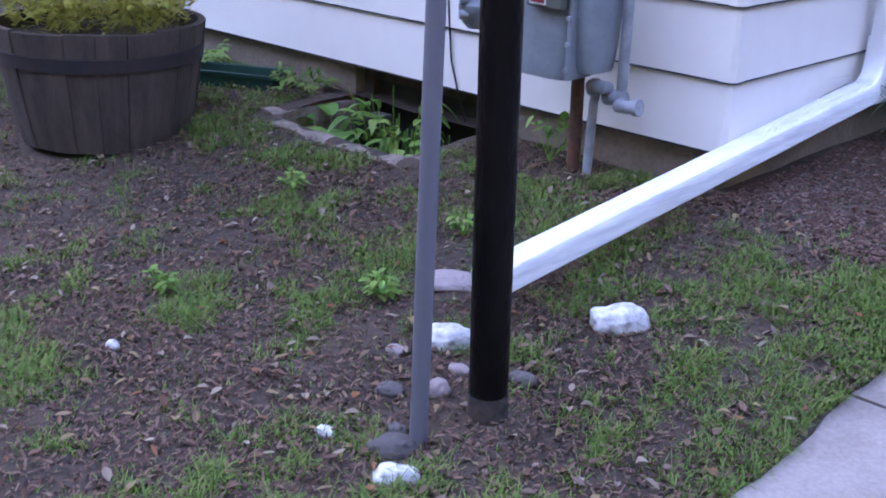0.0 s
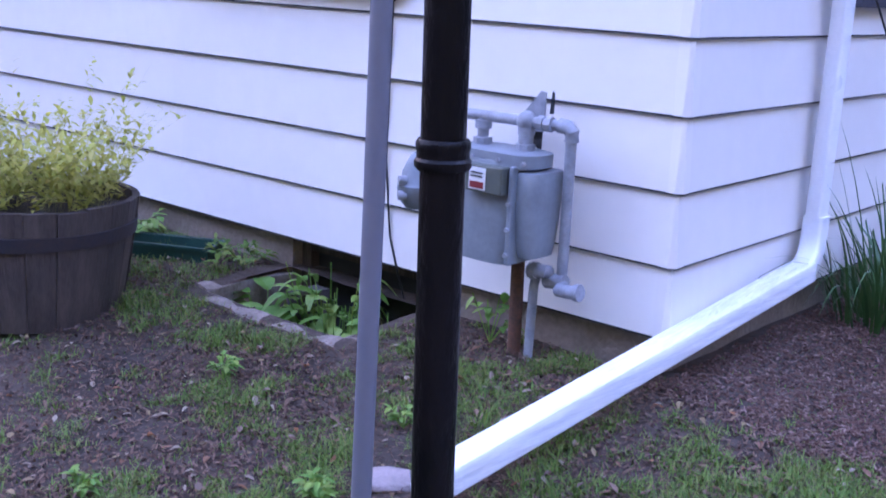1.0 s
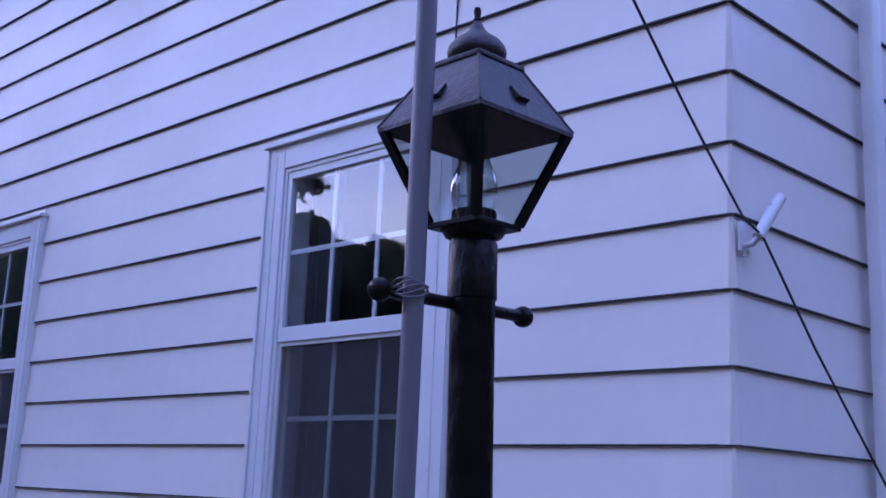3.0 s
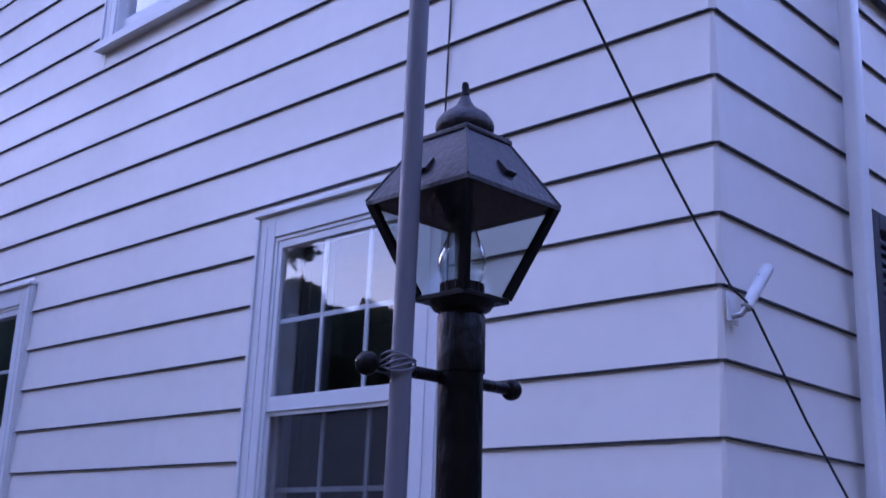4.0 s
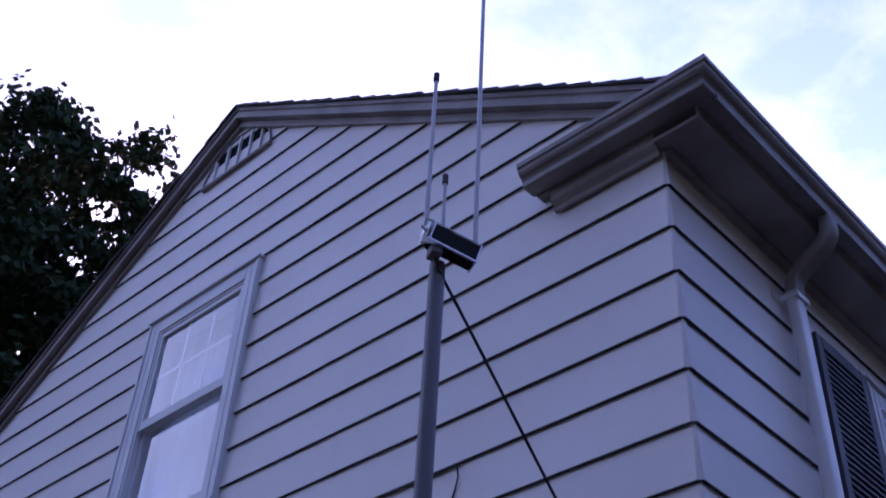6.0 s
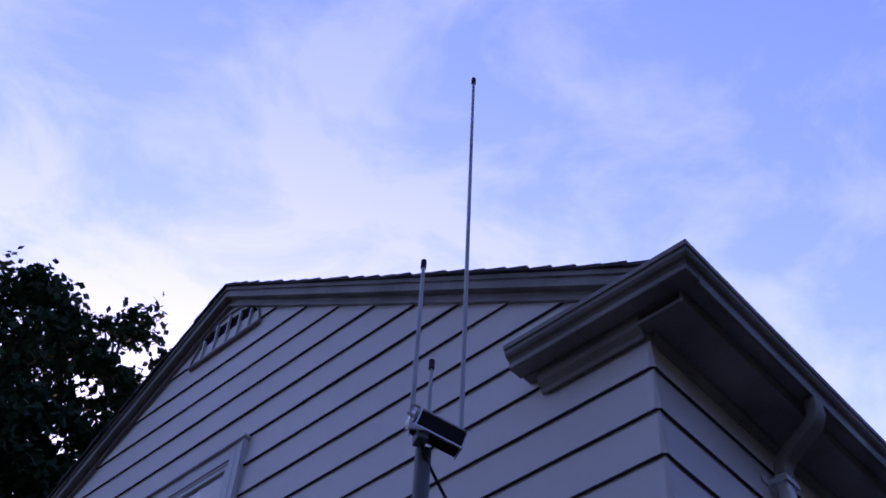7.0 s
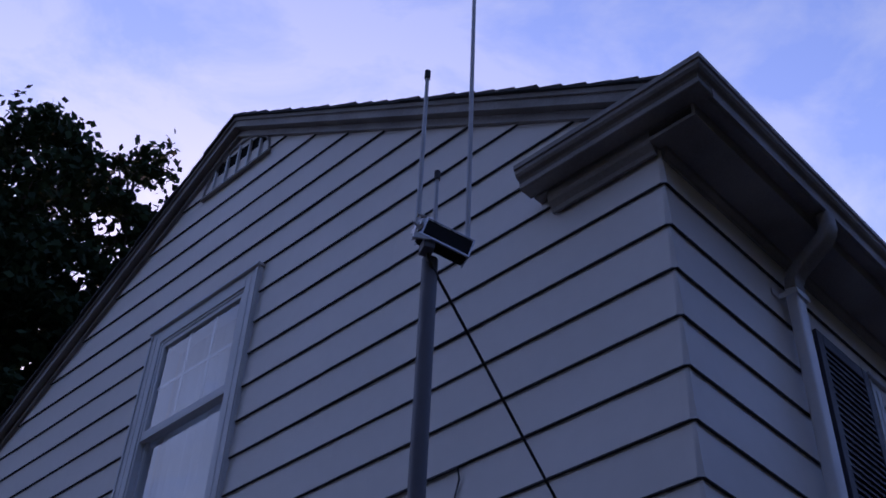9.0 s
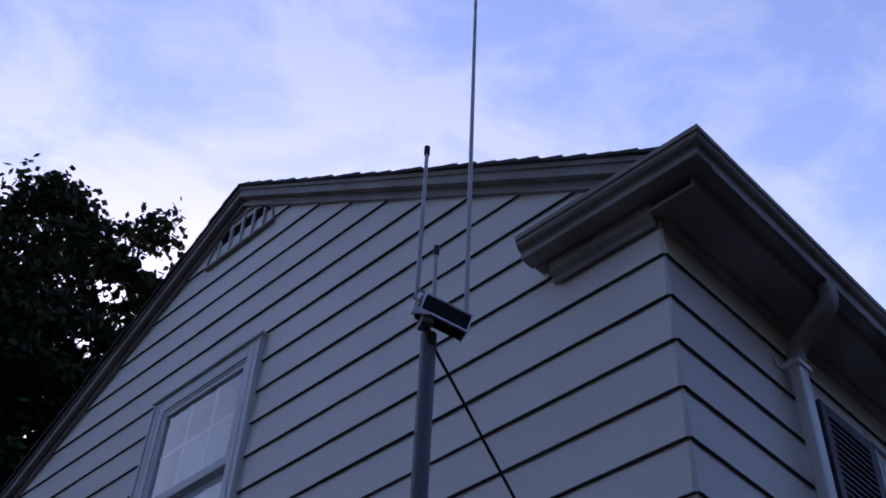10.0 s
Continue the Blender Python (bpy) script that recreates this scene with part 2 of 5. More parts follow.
# ground: soil under the litter, with green and bare stretches
M_GROUND = material("lawn_soil", (0.0697, 0.04592, 0.03116), (0.0246, 0.01722, 0.01148), rough=1.0, scale=3.5, fine=45, amount=0.9, bump=0.9)


# ---- small building helpers ----
def link(name, bm, mat, parent=None, smooth=False):
    me = bpy.data.meshes.new(name)
    bm.to_mesh(me)
    bm.free()
    for mm in (mat if isinstance(mat, (list, tuple)) else [mat]):
        me.materials.append(mm)
    if smooth:
        me.shade_smooth()
        me.set_sharp_from_angle(angle=radians(38))
    ob = new(name, me)
    if parent is not None:
        ob.parent = parent
    return ob


def part(name, bm, mat, parent, label="", smooth=False):
    ob = link(name, bm, mat, parent, smooth)
    return tagged(ob, label) if label else ob


def thing(name, label, category, group="", at=(0, 0, 0), turn=0.0, kind=""):
    ob = new(name)
    ob.matrix_world = pose(*at, 0, 0, turn)
    ob.empty_display_size = 0.1
    return tagged(ob, label, category, group, kind)


def box(bm, x0, x1, y0, y1, z0, z1, bevel=0.0, mi=0):
    v = [bm.verts.new((x, y, z)) for z in (z0, z1) for y in (y0, y1) for x in (x0, x1)]
    fs = [bm.faces.new([v[i] for i in q]) for q in ((0, 2, 3, 1), (4, 5, 7, 6), (0, 1, 5, 4), (2, 6, 7, 3), (0, 4, 6, 2), (1, 3, 7, 5))]
    for f in fs:
        f.material_index = mi
    if bevel:
        edges = list({e for f in fs for e in f.edges})
        bmesh.ops.bevel(bm, geom=edges, offset=bevel, segments=2, affect="EDGES", profile=0.5)
    return fs


def sweep(bm, pts, radius, seg=12, caps=True, squash=None, mi=0, across=None):
    """A tube along points; radius may be a list; squash gives a rounded-rectangle section (half width, half depth)."""
    pts = [Vector(p) for p in pts]
    radii = radius if isinstance(radius, (list, tuple)) else [radius] * len(pts)
    rings, up = [], Vector((0, 0, 1))
    for i, p in enumerate(pts):
        d = (pts[min(i + 1, len(pts) - 1)] - pts[max(i - 1, 0)]).normalized()
        ref = Vector(across) if across else up if abs(d.z) < 0.95 else Vector((0, 1, 0))
        a = d.cross(ref).normalized()
        b = a.cross(d).normalized()
        ring = []
        for k in range(seg):
            t = 2 * math.pi * k / seg
            c, s = math.cos(t), math.sin(t)
            if squash:
                c = math.copysign(abs(c) ** 0.35, c) * squash[0]
                s = math.copysign(abs(s) ** 0.35, s) * squash[1]
                ring.append(bm.verts.new(p + a * c + b * s))
            else:
                ring.append(bm.verts.new(p + (a * c + b * s) * radii[i]))
        rings.append(ring)
    for r0, r1 in zip(rings, rings[1:]):
        for k in range(seg):
            f = bm.faces.new((r0[k], r0[(k + 1) % seg], r1[(k + 1) % seg], r1[k]))
            f.material_index = mi
    if caps:
        bm.faces.new(rings[0][::-1]).material_index = mi
        bm.faces.new(rings[-1]).material_index = mi


def lathe(bm, profile, seg=24, at=(0, 0, 0), mi=0):
    """Turn (radius, z) pairs round the upright axis."""
    rings = []
    for r, z in profile:
        rings.append([bm.verts.new((at[0] + max(r, 1e-4) * math.cos(2 * math.pi * k / seg), at[1] + max(r, 1e-4) * math.sin(2 * math.pi * k / seg), at[2] + z)) for k in range(seg)])
    for r0, r1 in zip(rings, rings[1:]):
        for k in range(seg):
            f = bm.faces.new((r0[k], r0[(k + 1) % seg], r1[(k + 1) % seg], r1[k]))
            f.material_index = mi


def extrude(bm, outline, a, b, axis, mi=0):
    """A prism: outline of (u, v) pairs run along the axis from a to b ('x': u=y, v=z; 'y': u=x, v=z; 'z': u=x, v=y)."""
    def put(u, v, w):
        return {"x": (w, u, v), "y": (u, w, v), "z": (u, v, w)}[axis]
    r0 = [bm.verts.new(put(u, v, a)) for u, v in outline]
    r1 = [bm.verts.new(put(u, v, b)) for u, v in outline]
    n = len(outline)
    fs = [bm.faces.new((r0[i], r0[(i + 1) % n], r1[(i + 1) % n], r1[i])) for i in range(n)]
    fs += [bm.faces.new(r0[::-1]), bm.faces.new(r1)]
    for f in fs:
        f.material_index = mi
    bmesh.ops.recalc_face_normals(bm, faces=fs)
    return fs


def mesh_of(name, verts, faces, mat, parent=None):
    me = bpy.data.meshes.new(name)
    me.from_pydata(verts, [], faces)
    me.materials.append(mat)
    ob = new(name, me)
    if parent is not None:
        ob.parent = parent
    return ob


# ---- the plan ----
LAP = 0.203
RIDGE_X, RIDGE_Z, SLOPE = -3.06, 6.60, 0.661
HOUSE_W, HOUSE_L = 6.12, 8.0
WALL_TOP = 4.30
WELL = (-1.54, -0.87, -0.36)


def roof_z(x):
    return RIDGE_Z - SLOPE * abs(x - RIDGE_X)


def ground_z(x, y):
    dx, dy = max(x, 0.0, -HOUSE_W - x), max(-y, 0.0, y - HOUSE_L)
    d = math.hypot(dx, dy)
    k = min(d / 1.5, 1.0)
    return -0.115 - 0.155 * k * k * (3 - 2 * k) - 0.012 * min(max(d - 1.5, 0), 20)


# window openings: (x0, x1, z0, z1) on the gable wall; (y0, y1, z0, z1) on the long wall
GABLE_WINDOWS = [(-2.035, -1.0, 0.878, 2.396), (-4.955, -3.92, 0.878, 2.396), (-3.530, -2.523, 3.562, 5.068)]
LONG_WINDOWS = [(1.39, 2.28, 0.895, 2.285), (1.40, 2.29, 3.10, 3.94)]

# ---- ground ----
def breaks(lo, hi, fine, a, b, extra):
    v = list(np.arange(a, b + 1e-6, fine)) + list(extra)
    step, p = fine, b
    while p < hi:
        step *= 1.35
        p += step
        v.append(p)
    step, p = fine, a
    while p > lo:
        step *= 1.35
        p -= step
        v.append(p)
    v = sorted(v)
    return [q for i, q in enumerate(v) if i == 0 or q - v[i - 1] > 1e-3]


gx = breaks(-600, 600, 0.06, -4.0, 3.0, (WELL[0], WELL[1]))
gy = breaks(-600, 600, 0.06, -3.0, 2.4, (WELL[2], 0.02))
gverts, gfaces = [], []
for y in gy:
    for x in gx:
        near = max(0.0, 1 - max(abs(x), abs(y)) / 6)
        z = ground_z(x, y) + near * (0.012 * noise.noise((x * 2.2, y * 2.2, 0)) + 0.009 * noise.noise((x * 9, y * 9, 3)))
        if x > 0.70 and x < 2.05:
            z -= 0.06
        gverts.append((x, y, z))
nx = len(gx)
for j in range(len(gy) - 1):
    for i in range(nx - 1):
        cx, cy = (gx[i] + gx[i + 1]) / 2, (gy[j] + gy[j + 1]) / 2
        if WELL[0] < cx < WELL[1] and WELL[2] < cy < 0.02:
            continue
        gfaces.append((j * nx + i, j * nx + i + 1, (j + 1) * nx + i + 1, (j + 1) * nx + i))
ground = mesh_of("ground", gverts, gfaces, M_GROUND)
ground.data.shade_smooth()
tagged(ground, "patchy brown lawn soil with leaf litter", "ground", kind="structure")

# ---- house walls ----
def wall_blocks(bm, spans, openings, z_low, top, thick, axis):
    """Fill a wall plane with upright strips, leaving the openings free. top(u) is the upper edge."""
    us = sorted({spans[0], spans[1], *[o[0] for o in openings], *[o[1] for o in openings], *([RIDGE_X] if axis == "y" else [])})
    for u0, u1 in zip(us, us[1:]):
        mid = (u0 + u1) / 2
        holes = sorted([(o[2], o[3]) for o in openings if o[0] <= mid <= o[1]])
        z = z_low
        for h0, h1 in holes + [(None, None)]:
            if h0 is None:
                quad = [(u0, z), (u1, z), (u1, top(u1)), (u0, top(u0))]
            else:
                quad = [(u0, z), (u1, z), (u1, h0), (u0, h0)]
                z = h1
            extrude(bm, quad, *thick, axis)


def opening(o, m=0.075):
    return (o[0] + m, o[1] - m, o[2] + m, o[3] - m)


bm = bmesh.new()
wall_blocks(bm, (-HOUSE_W, 0.0), [opening(o) for o in GABLE_WINDOWS], 0.0, lambda x: roof_z(x) - 0.16, (0.002, 0.16), "y")
wall_gable = tagged(link("wall_gable", bm, M_SIDING), "gable wall clad in white lap siding", "wall", kind="structure")
bm = bmesh.new()
wall_blocks(bm, (0.163, HOUSE_L), [opening(o) for o in LONG_WINDOWS], 0.0, lambda y: WALL_TOP, (-0.16, -0.002), "x")
wall_long = tagged(link("wall_long", bm, M_SIDING), "long side wall clad in white lap siding", "wall", kind="structure")
bm = bmesh.new()
box(bm, -HOUSE_W + 0.16, -0.163, HOUSE_L - 0.16, HOUSE_L, 0, WALL_TOP)
extrude(bm, [(-HOUSE_W, WALL_TOP + 0.003), (0, WALL_TOP + 0.003), (RIDGE_X, RIDGE_Z - 0.16)], HOUSE_L - 0.16, HOUSE_L, "y")
tagged(link("wall_back", bm, M_SIDING), "plain white back wall of the house", "wall", kind="structure")
bm = bmesh.new()
box(bm, -HOUSE_W, -HOUSE_W + 0.157, 0.163, HOUSE_L - 0.003, 0, WALL_TOP)
tagged(link("wall_far", bm, M_SIDING), "plain white far side wall of the house", "wall", kind="structure")
bm = bmesh.new()
box(bm, -HOUSE_W + 0.16, -0.165, 0.165, HOUSE_L - 0.165, 0.02, 0.1)
tagged(link("floor", bm, M_DRAPE), "dark floor inside the house", "floor", kind="structure")
bm = bmesh.new()
box(bm, -HOUSE_W + 0.16, -0.165, 0.165, HOUSE_L - 0.165, 2.75, 2.95)
tagged(link("ceiling", bm, M_ROOM), "plain plaster ceiling inside the house", "ceiling", kind="structure")
bm = bmesh.new()
box(bm, -HOUSE_W + 0.16, -0.165, 2.9, 3.0, 0.103, 2.747)
box(bm, -HOUSE_W + 0.16, -0.165, 2.9, 3.0, 2.953, 5.2)
tagged(link("wall_inner", bm, M_ROOM), "dim plaster partition behind the windows", "wall", kind="structure")

# foundation under the siding
bm = bmesh.new()
for x0, x1 in ((-HOUSE_W + 0.02, WELL[0]), (WELL[1], -0.03)):
    box(bm, x0, x1, 0.03, 0.15, -0.75, -0.002)
box(bm, WELL[0] + 0.001, WELL[1] - 0.001, 0.03, 0.15, -0.95, -0.40)
box(bm, -0.15, -0.03, 0.153, HOUSE_L, -0.75, -0.002)
foundation = tagged(link("foundation", bm, M_CONC), "stained concrete foundation below the siding", "foundation", kind="structure")


def board(u0b, u1b, u0t, u1t, z0, z1, axis, flip):
    """One lap board: thick lower lip, thin upper edge. Lower and upper ends may differ, to follow the rake."""
    bm = bmesh.new()
    sec = ((0.0, z0), (0.0145, z0), (0.015, z0 + 0.0055), (0.004, z1), (0.0, z1))

    def put(u, d, z):
        return (u, -d, z) if axis == "x" else (d, u, z)
    a = [bm.verts.new(put(u0b + (u0t - u0b) * (z - z0) / (z1 - z0), d, z)) for d, z in sec]
    b = [bm.verts.new(put(u1b + (u1t - u1b) * (z - z0) / (z1 - z0), d, z)) for d, z in sec]
    n = len(sec)
    for i in range(n):
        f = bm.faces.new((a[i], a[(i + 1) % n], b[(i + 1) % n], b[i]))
        # underside and lip take the dark colour of grime and lap shade
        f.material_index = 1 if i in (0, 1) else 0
    bm.faces.new(a[::-1])
    bm.faces.new(b)
    bmesh.ops.recalc_face_normals(bm, faces=bm.faces[:])
    return bm


# ---- roof ----
def rake_x(z, side):
    """Where the lower edge of the rake frieze stands at height z."""
    return RIDGE_X + side * (RIDGE_Z - 0.15 - z) / SLOPE


for side, nm in ((1, "roof_near"), (-1, "roof_far")):
    bm = bmesh.new()
    x_e = RIDGE_X + side * 3.34
    out = [(RIDGE_X, RIDGE_Z - 0.10), (x_e, roof_z(x_e) - 0.10), (x_e, roof_z(x_e) - 0.02), (RIDGE_X, RIDGE_Z - 0.02)]
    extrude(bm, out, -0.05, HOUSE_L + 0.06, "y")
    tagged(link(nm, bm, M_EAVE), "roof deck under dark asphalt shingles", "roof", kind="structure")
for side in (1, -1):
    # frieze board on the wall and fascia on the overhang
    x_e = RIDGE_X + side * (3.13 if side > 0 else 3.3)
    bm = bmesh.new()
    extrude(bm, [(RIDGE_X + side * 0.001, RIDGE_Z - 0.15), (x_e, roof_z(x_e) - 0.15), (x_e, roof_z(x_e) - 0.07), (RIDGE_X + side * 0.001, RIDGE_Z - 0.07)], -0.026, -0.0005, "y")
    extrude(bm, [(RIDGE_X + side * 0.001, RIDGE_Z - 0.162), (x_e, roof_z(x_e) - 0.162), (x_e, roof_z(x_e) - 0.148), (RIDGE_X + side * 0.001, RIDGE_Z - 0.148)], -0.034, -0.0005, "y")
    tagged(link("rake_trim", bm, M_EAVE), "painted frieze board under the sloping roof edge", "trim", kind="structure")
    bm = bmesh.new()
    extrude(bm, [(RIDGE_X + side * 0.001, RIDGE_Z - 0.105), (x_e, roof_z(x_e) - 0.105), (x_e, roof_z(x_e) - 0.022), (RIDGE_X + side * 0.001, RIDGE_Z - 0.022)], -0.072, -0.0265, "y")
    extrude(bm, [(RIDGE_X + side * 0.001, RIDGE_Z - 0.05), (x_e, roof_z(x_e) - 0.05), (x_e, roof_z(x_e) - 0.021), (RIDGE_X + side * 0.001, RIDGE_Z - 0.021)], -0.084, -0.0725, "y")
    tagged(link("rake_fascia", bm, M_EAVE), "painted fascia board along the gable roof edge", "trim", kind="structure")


# ---- eave, return and gutter ----
GX, GY, GZ = 0.305, -0.155, 4.40          # outer upper corner of the gutter
RET_X = -0.580
bm = bmesh.new()
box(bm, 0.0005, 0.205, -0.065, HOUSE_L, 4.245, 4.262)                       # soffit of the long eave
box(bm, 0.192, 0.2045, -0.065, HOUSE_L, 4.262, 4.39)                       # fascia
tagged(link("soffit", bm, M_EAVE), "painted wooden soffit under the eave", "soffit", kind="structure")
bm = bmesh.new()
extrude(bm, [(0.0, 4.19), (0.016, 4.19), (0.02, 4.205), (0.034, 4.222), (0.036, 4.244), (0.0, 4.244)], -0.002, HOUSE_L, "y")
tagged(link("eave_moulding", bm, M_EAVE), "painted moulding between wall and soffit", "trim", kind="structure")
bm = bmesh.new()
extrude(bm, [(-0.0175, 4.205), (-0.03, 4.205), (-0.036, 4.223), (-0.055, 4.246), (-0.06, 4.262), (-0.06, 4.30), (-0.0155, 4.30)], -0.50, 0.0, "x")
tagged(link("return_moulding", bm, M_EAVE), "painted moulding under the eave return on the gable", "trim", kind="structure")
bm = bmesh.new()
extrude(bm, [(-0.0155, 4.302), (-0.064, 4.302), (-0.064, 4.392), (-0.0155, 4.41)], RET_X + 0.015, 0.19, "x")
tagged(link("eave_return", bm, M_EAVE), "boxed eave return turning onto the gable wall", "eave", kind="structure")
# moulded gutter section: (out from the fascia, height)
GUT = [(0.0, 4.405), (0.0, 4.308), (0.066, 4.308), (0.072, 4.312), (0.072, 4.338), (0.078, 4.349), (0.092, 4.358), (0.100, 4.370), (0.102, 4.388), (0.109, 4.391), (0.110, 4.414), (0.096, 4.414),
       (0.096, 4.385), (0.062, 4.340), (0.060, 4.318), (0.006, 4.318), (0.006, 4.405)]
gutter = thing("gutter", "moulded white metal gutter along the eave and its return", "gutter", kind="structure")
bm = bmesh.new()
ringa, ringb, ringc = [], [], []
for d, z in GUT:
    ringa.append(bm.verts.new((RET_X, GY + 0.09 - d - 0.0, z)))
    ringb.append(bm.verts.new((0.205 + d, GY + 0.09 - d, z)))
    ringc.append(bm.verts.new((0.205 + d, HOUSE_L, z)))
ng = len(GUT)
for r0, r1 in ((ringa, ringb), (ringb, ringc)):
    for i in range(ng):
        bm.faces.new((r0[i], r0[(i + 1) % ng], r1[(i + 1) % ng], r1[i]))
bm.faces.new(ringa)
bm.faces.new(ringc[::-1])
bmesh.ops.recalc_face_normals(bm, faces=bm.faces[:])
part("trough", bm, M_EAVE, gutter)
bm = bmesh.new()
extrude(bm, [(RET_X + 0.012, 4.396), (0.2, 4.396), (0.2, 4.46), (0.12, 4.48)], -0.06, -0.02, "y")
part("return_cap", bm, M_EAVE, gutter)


# ---- windows ----
def window(name, label, u0, u1, z0, z1, screen, curtain, lower_grid=True):
    """A sash window in the plane y=0, facing -y, from u0 to u1. Returns its empty."""
    w = thing(name, label, "window", kind="structure")
    W, H = u1 - u0, z1 - z0
    c = 0.112
    bm = bmesh.new()                                   # casing: two sides and a head
    box(bm, 0, c, -0.034, 0.004, 0.046, H - 0.02, 0.003)
    box(bm, W - c, W, -0.034, 0.004, 0.046, H - 0.02, 0.003)
    box(bm, c + 0.001, W - c - 0.001, -0.034, 0.004, H - 0.112, H - 0.02, 0.003)
    box(bm, 0.004, 0.020, -0.043, -0.0345, 0.046, H - 0.03)
    box(bm, W - 0.020, W - 0.004, -0.043, -0.0345, 0.046, H - 0.03)
    box(bm, 0.060, 0.066, -0.037, -0.0345, 0.046, H - 0.06)
    box(bm, W - 0.066, W - 0.060, -0.037, -0.0345, 0.046, H - 0.06)
    part("casing", bm, M_TRIM, w)
    bm = bmesh.new()                                   # drip cap
    box(bm, -0.008, W + 0.008, -0.052, -0.002, H - 0.019, H, 0.003)
    part("drip_cap", bm, M_TRIM, w)
    bm = bmesh.new()
    extrude(bm, [(-0.060, -0.008), (0.004, -0.008), (0.004, 0.045), (-0.050, 0.045), (-0.060, 0.034)], -0.016, W + 0.006, "x")
    part("window_sill", bm, M_TRIM, w)
    f = 0.016
    a0, a1, b0, b1 = c, W - c, 0.046, H - 0.113
    bm = bmesh.new()                                   # frame lining the opening
    for q in ((a0, a0 + f, b0, b1), (a1 - f, a1, b0, b1), (a0 + f, a1 - f, b1 - f, b1)):
        box(bm, q[0], q[1], -0.026, 0.10, q[2], q[3], 0.002)
    extrude(bm, [(-0.030, b0), (0.10, b0), (0.10, b0 + 0.045), (-0.006, b0 + 0.045), (-0.030, b0 + 0.020)], a0 + f, a1 - f, "x")
    part("window_frame", bm, M_TRIM, w)
    meet, low = 0.723, b0 + 0.046                      # underside of the meeting rail, foot of the lower sash
    x0, x1, st = a0 + f, a1 - f, 0.022
    for nm, lo, hi, foot, head, yy, grid in (("upper_sash", meet, b1 - f, 0.056, 0.030, -0.008, True), ("lower_sash", low, meet + 0.034, 0.062, 0.030, 0.030 if screen else 0.022, lower_grid)):
        bm = bmesh.new()
        for q in ((x0, x0 + st, lo, hi), (x1 - st, x1, lo, hi), (x0 + st, x1 - st, hi - head, hi), (x0 + st, x1 - st, lo, lo + foot)):
            box(bm, q[0], q[1], yy - 0.013, yy + 0.013, q[2], q[3], 0.002)
        sash = part(nm, bm, M_TRIM, w)
        g_lo, g_hi = lo + foot, hi - head
        if grid:
            bm = bmesh.new()
            for k in (1, 2):
                xm = x0 + st + (x1 - x0 - 2 * st) * k / 3
                box(bm, xm - 0.009, xm + 0.009, yy + 0.0045, yy + 0.012, g_lo, g_hi)
            zm = (g_lo + g_hi) / 2
            for k in range(3):
                g0 = x0 + st + (x1 - x0 - 2 * st) * k / 3 + (0.0095 if k else 0)
                g1 = x0 + st + (x1 - x0 - 2 * st) * (k + 1) / 3 - (0.0095 if k < 2 else 0)
                box(bm, g0, g1, yy + 0.0045, yy + 0.012, zm - 0.009, zm + 0.009)
            part("muntins", bm, M_TRIM, sash)
        bm = bmesh.new()
        vs = [bm.verts.new(p) for p in ((x0 + st, yy + 0.002, g_lo), (x1 - st, yy + 0.002, g_lo), (x1 - st, yy + 0.002, g_hi), (x0 + st, yy + 0.002, g_hi))]
        bm.faces.new(vs)
        pane = part("pane", bm, M_GLASS, sash)
        pane.visible_shadow = False
    if screen:
        bm = bmesh.new()
        lo, hi, st = low, meet - 0.001, 0.014
        for q in ((x0, x0 + st, lo, hi), (x1 - st, x1, lo, hi), (x0 + st, x1 - st, hi - st, hi), (x0 + st, x1 - st, lo, lo + 0.052)):
            box(bm, q[0], q[1], -0.012, 0.002, q[2], q[3])
        scr = part("screen_frame", bm, M_TRIM, w)
        bm = bmesh.new()
        vs = [bm.verts.new(p) for p in ((x0 + st, -0.004, lo + 0.052), (x1 - st, -0.004, lo + 0.052), (x1 - st, -0.004, hi - st), (x0 + st, -0.004, hi - st))]
        bm.faces.new(vs)
        part("screen_mesh", bm, M_SCREEN, scr)
    if curtain:
        bm = bmesh.new()
        n = 60
        for (cx0, cx1) in ((0.09, W - 0.09),) if curtain == "sheer" else ((0.09, 0.27), (W - 0.27, W - 0.09)):
            rows = []
            for z in (0.06, H - 0.06):
                rows.append([bm.verts.new((cx0 + (cx1 - cx0) * i / n, 0.138 + 0.018 * math.sin(i * 0.9) + 0.01 * math.sin(i * 0.37), z)) for i in range(n + 1)])
            for i in range(n):
                bm.faces.new((rows[0][i], rows[0][i + 1], rows[1][i + 1], rows[1][i]))
        cur = link("curtain", bm, M_CURTAIN if curtain == "sheer" else M_DRAPE, None, True)
        tagged(cur, "closed sheer white curtain behind the glass" if curtain == "sheer" else "grey drapes drawn to both sides", "curtain")
        return w, cur
    return w, None


M_SCREEN = bpy.data.materials.new("insect_screen")
M_SCREEN.use_nodes = True
_n, _l = M_SCREEN.node_tree.nodes, M_SCREEN.node_tree.links
_t, _x = _n.new("ShaderNodeBsdfTransparent"), _n.new("ShaderNodeMixShader")
_x.inputs["Fac"].default_value = 0.45
_n["Principled BSDF"].inputs["Base Color"].default_value = (0.05, 0.05, 0.055, 1)
_n["Principled BSDF"].inputs["Roughness"].default_value = 0.7
_l.new(_t.outputs["BSDF"], _x.inputs[1])
_l.new(_n["Principled BSDF"].outputs["BSDF"], _x.inputs[2])
_l.new(_x.outputs["Shader"], _n["Material Output"].inputs["Surface"])

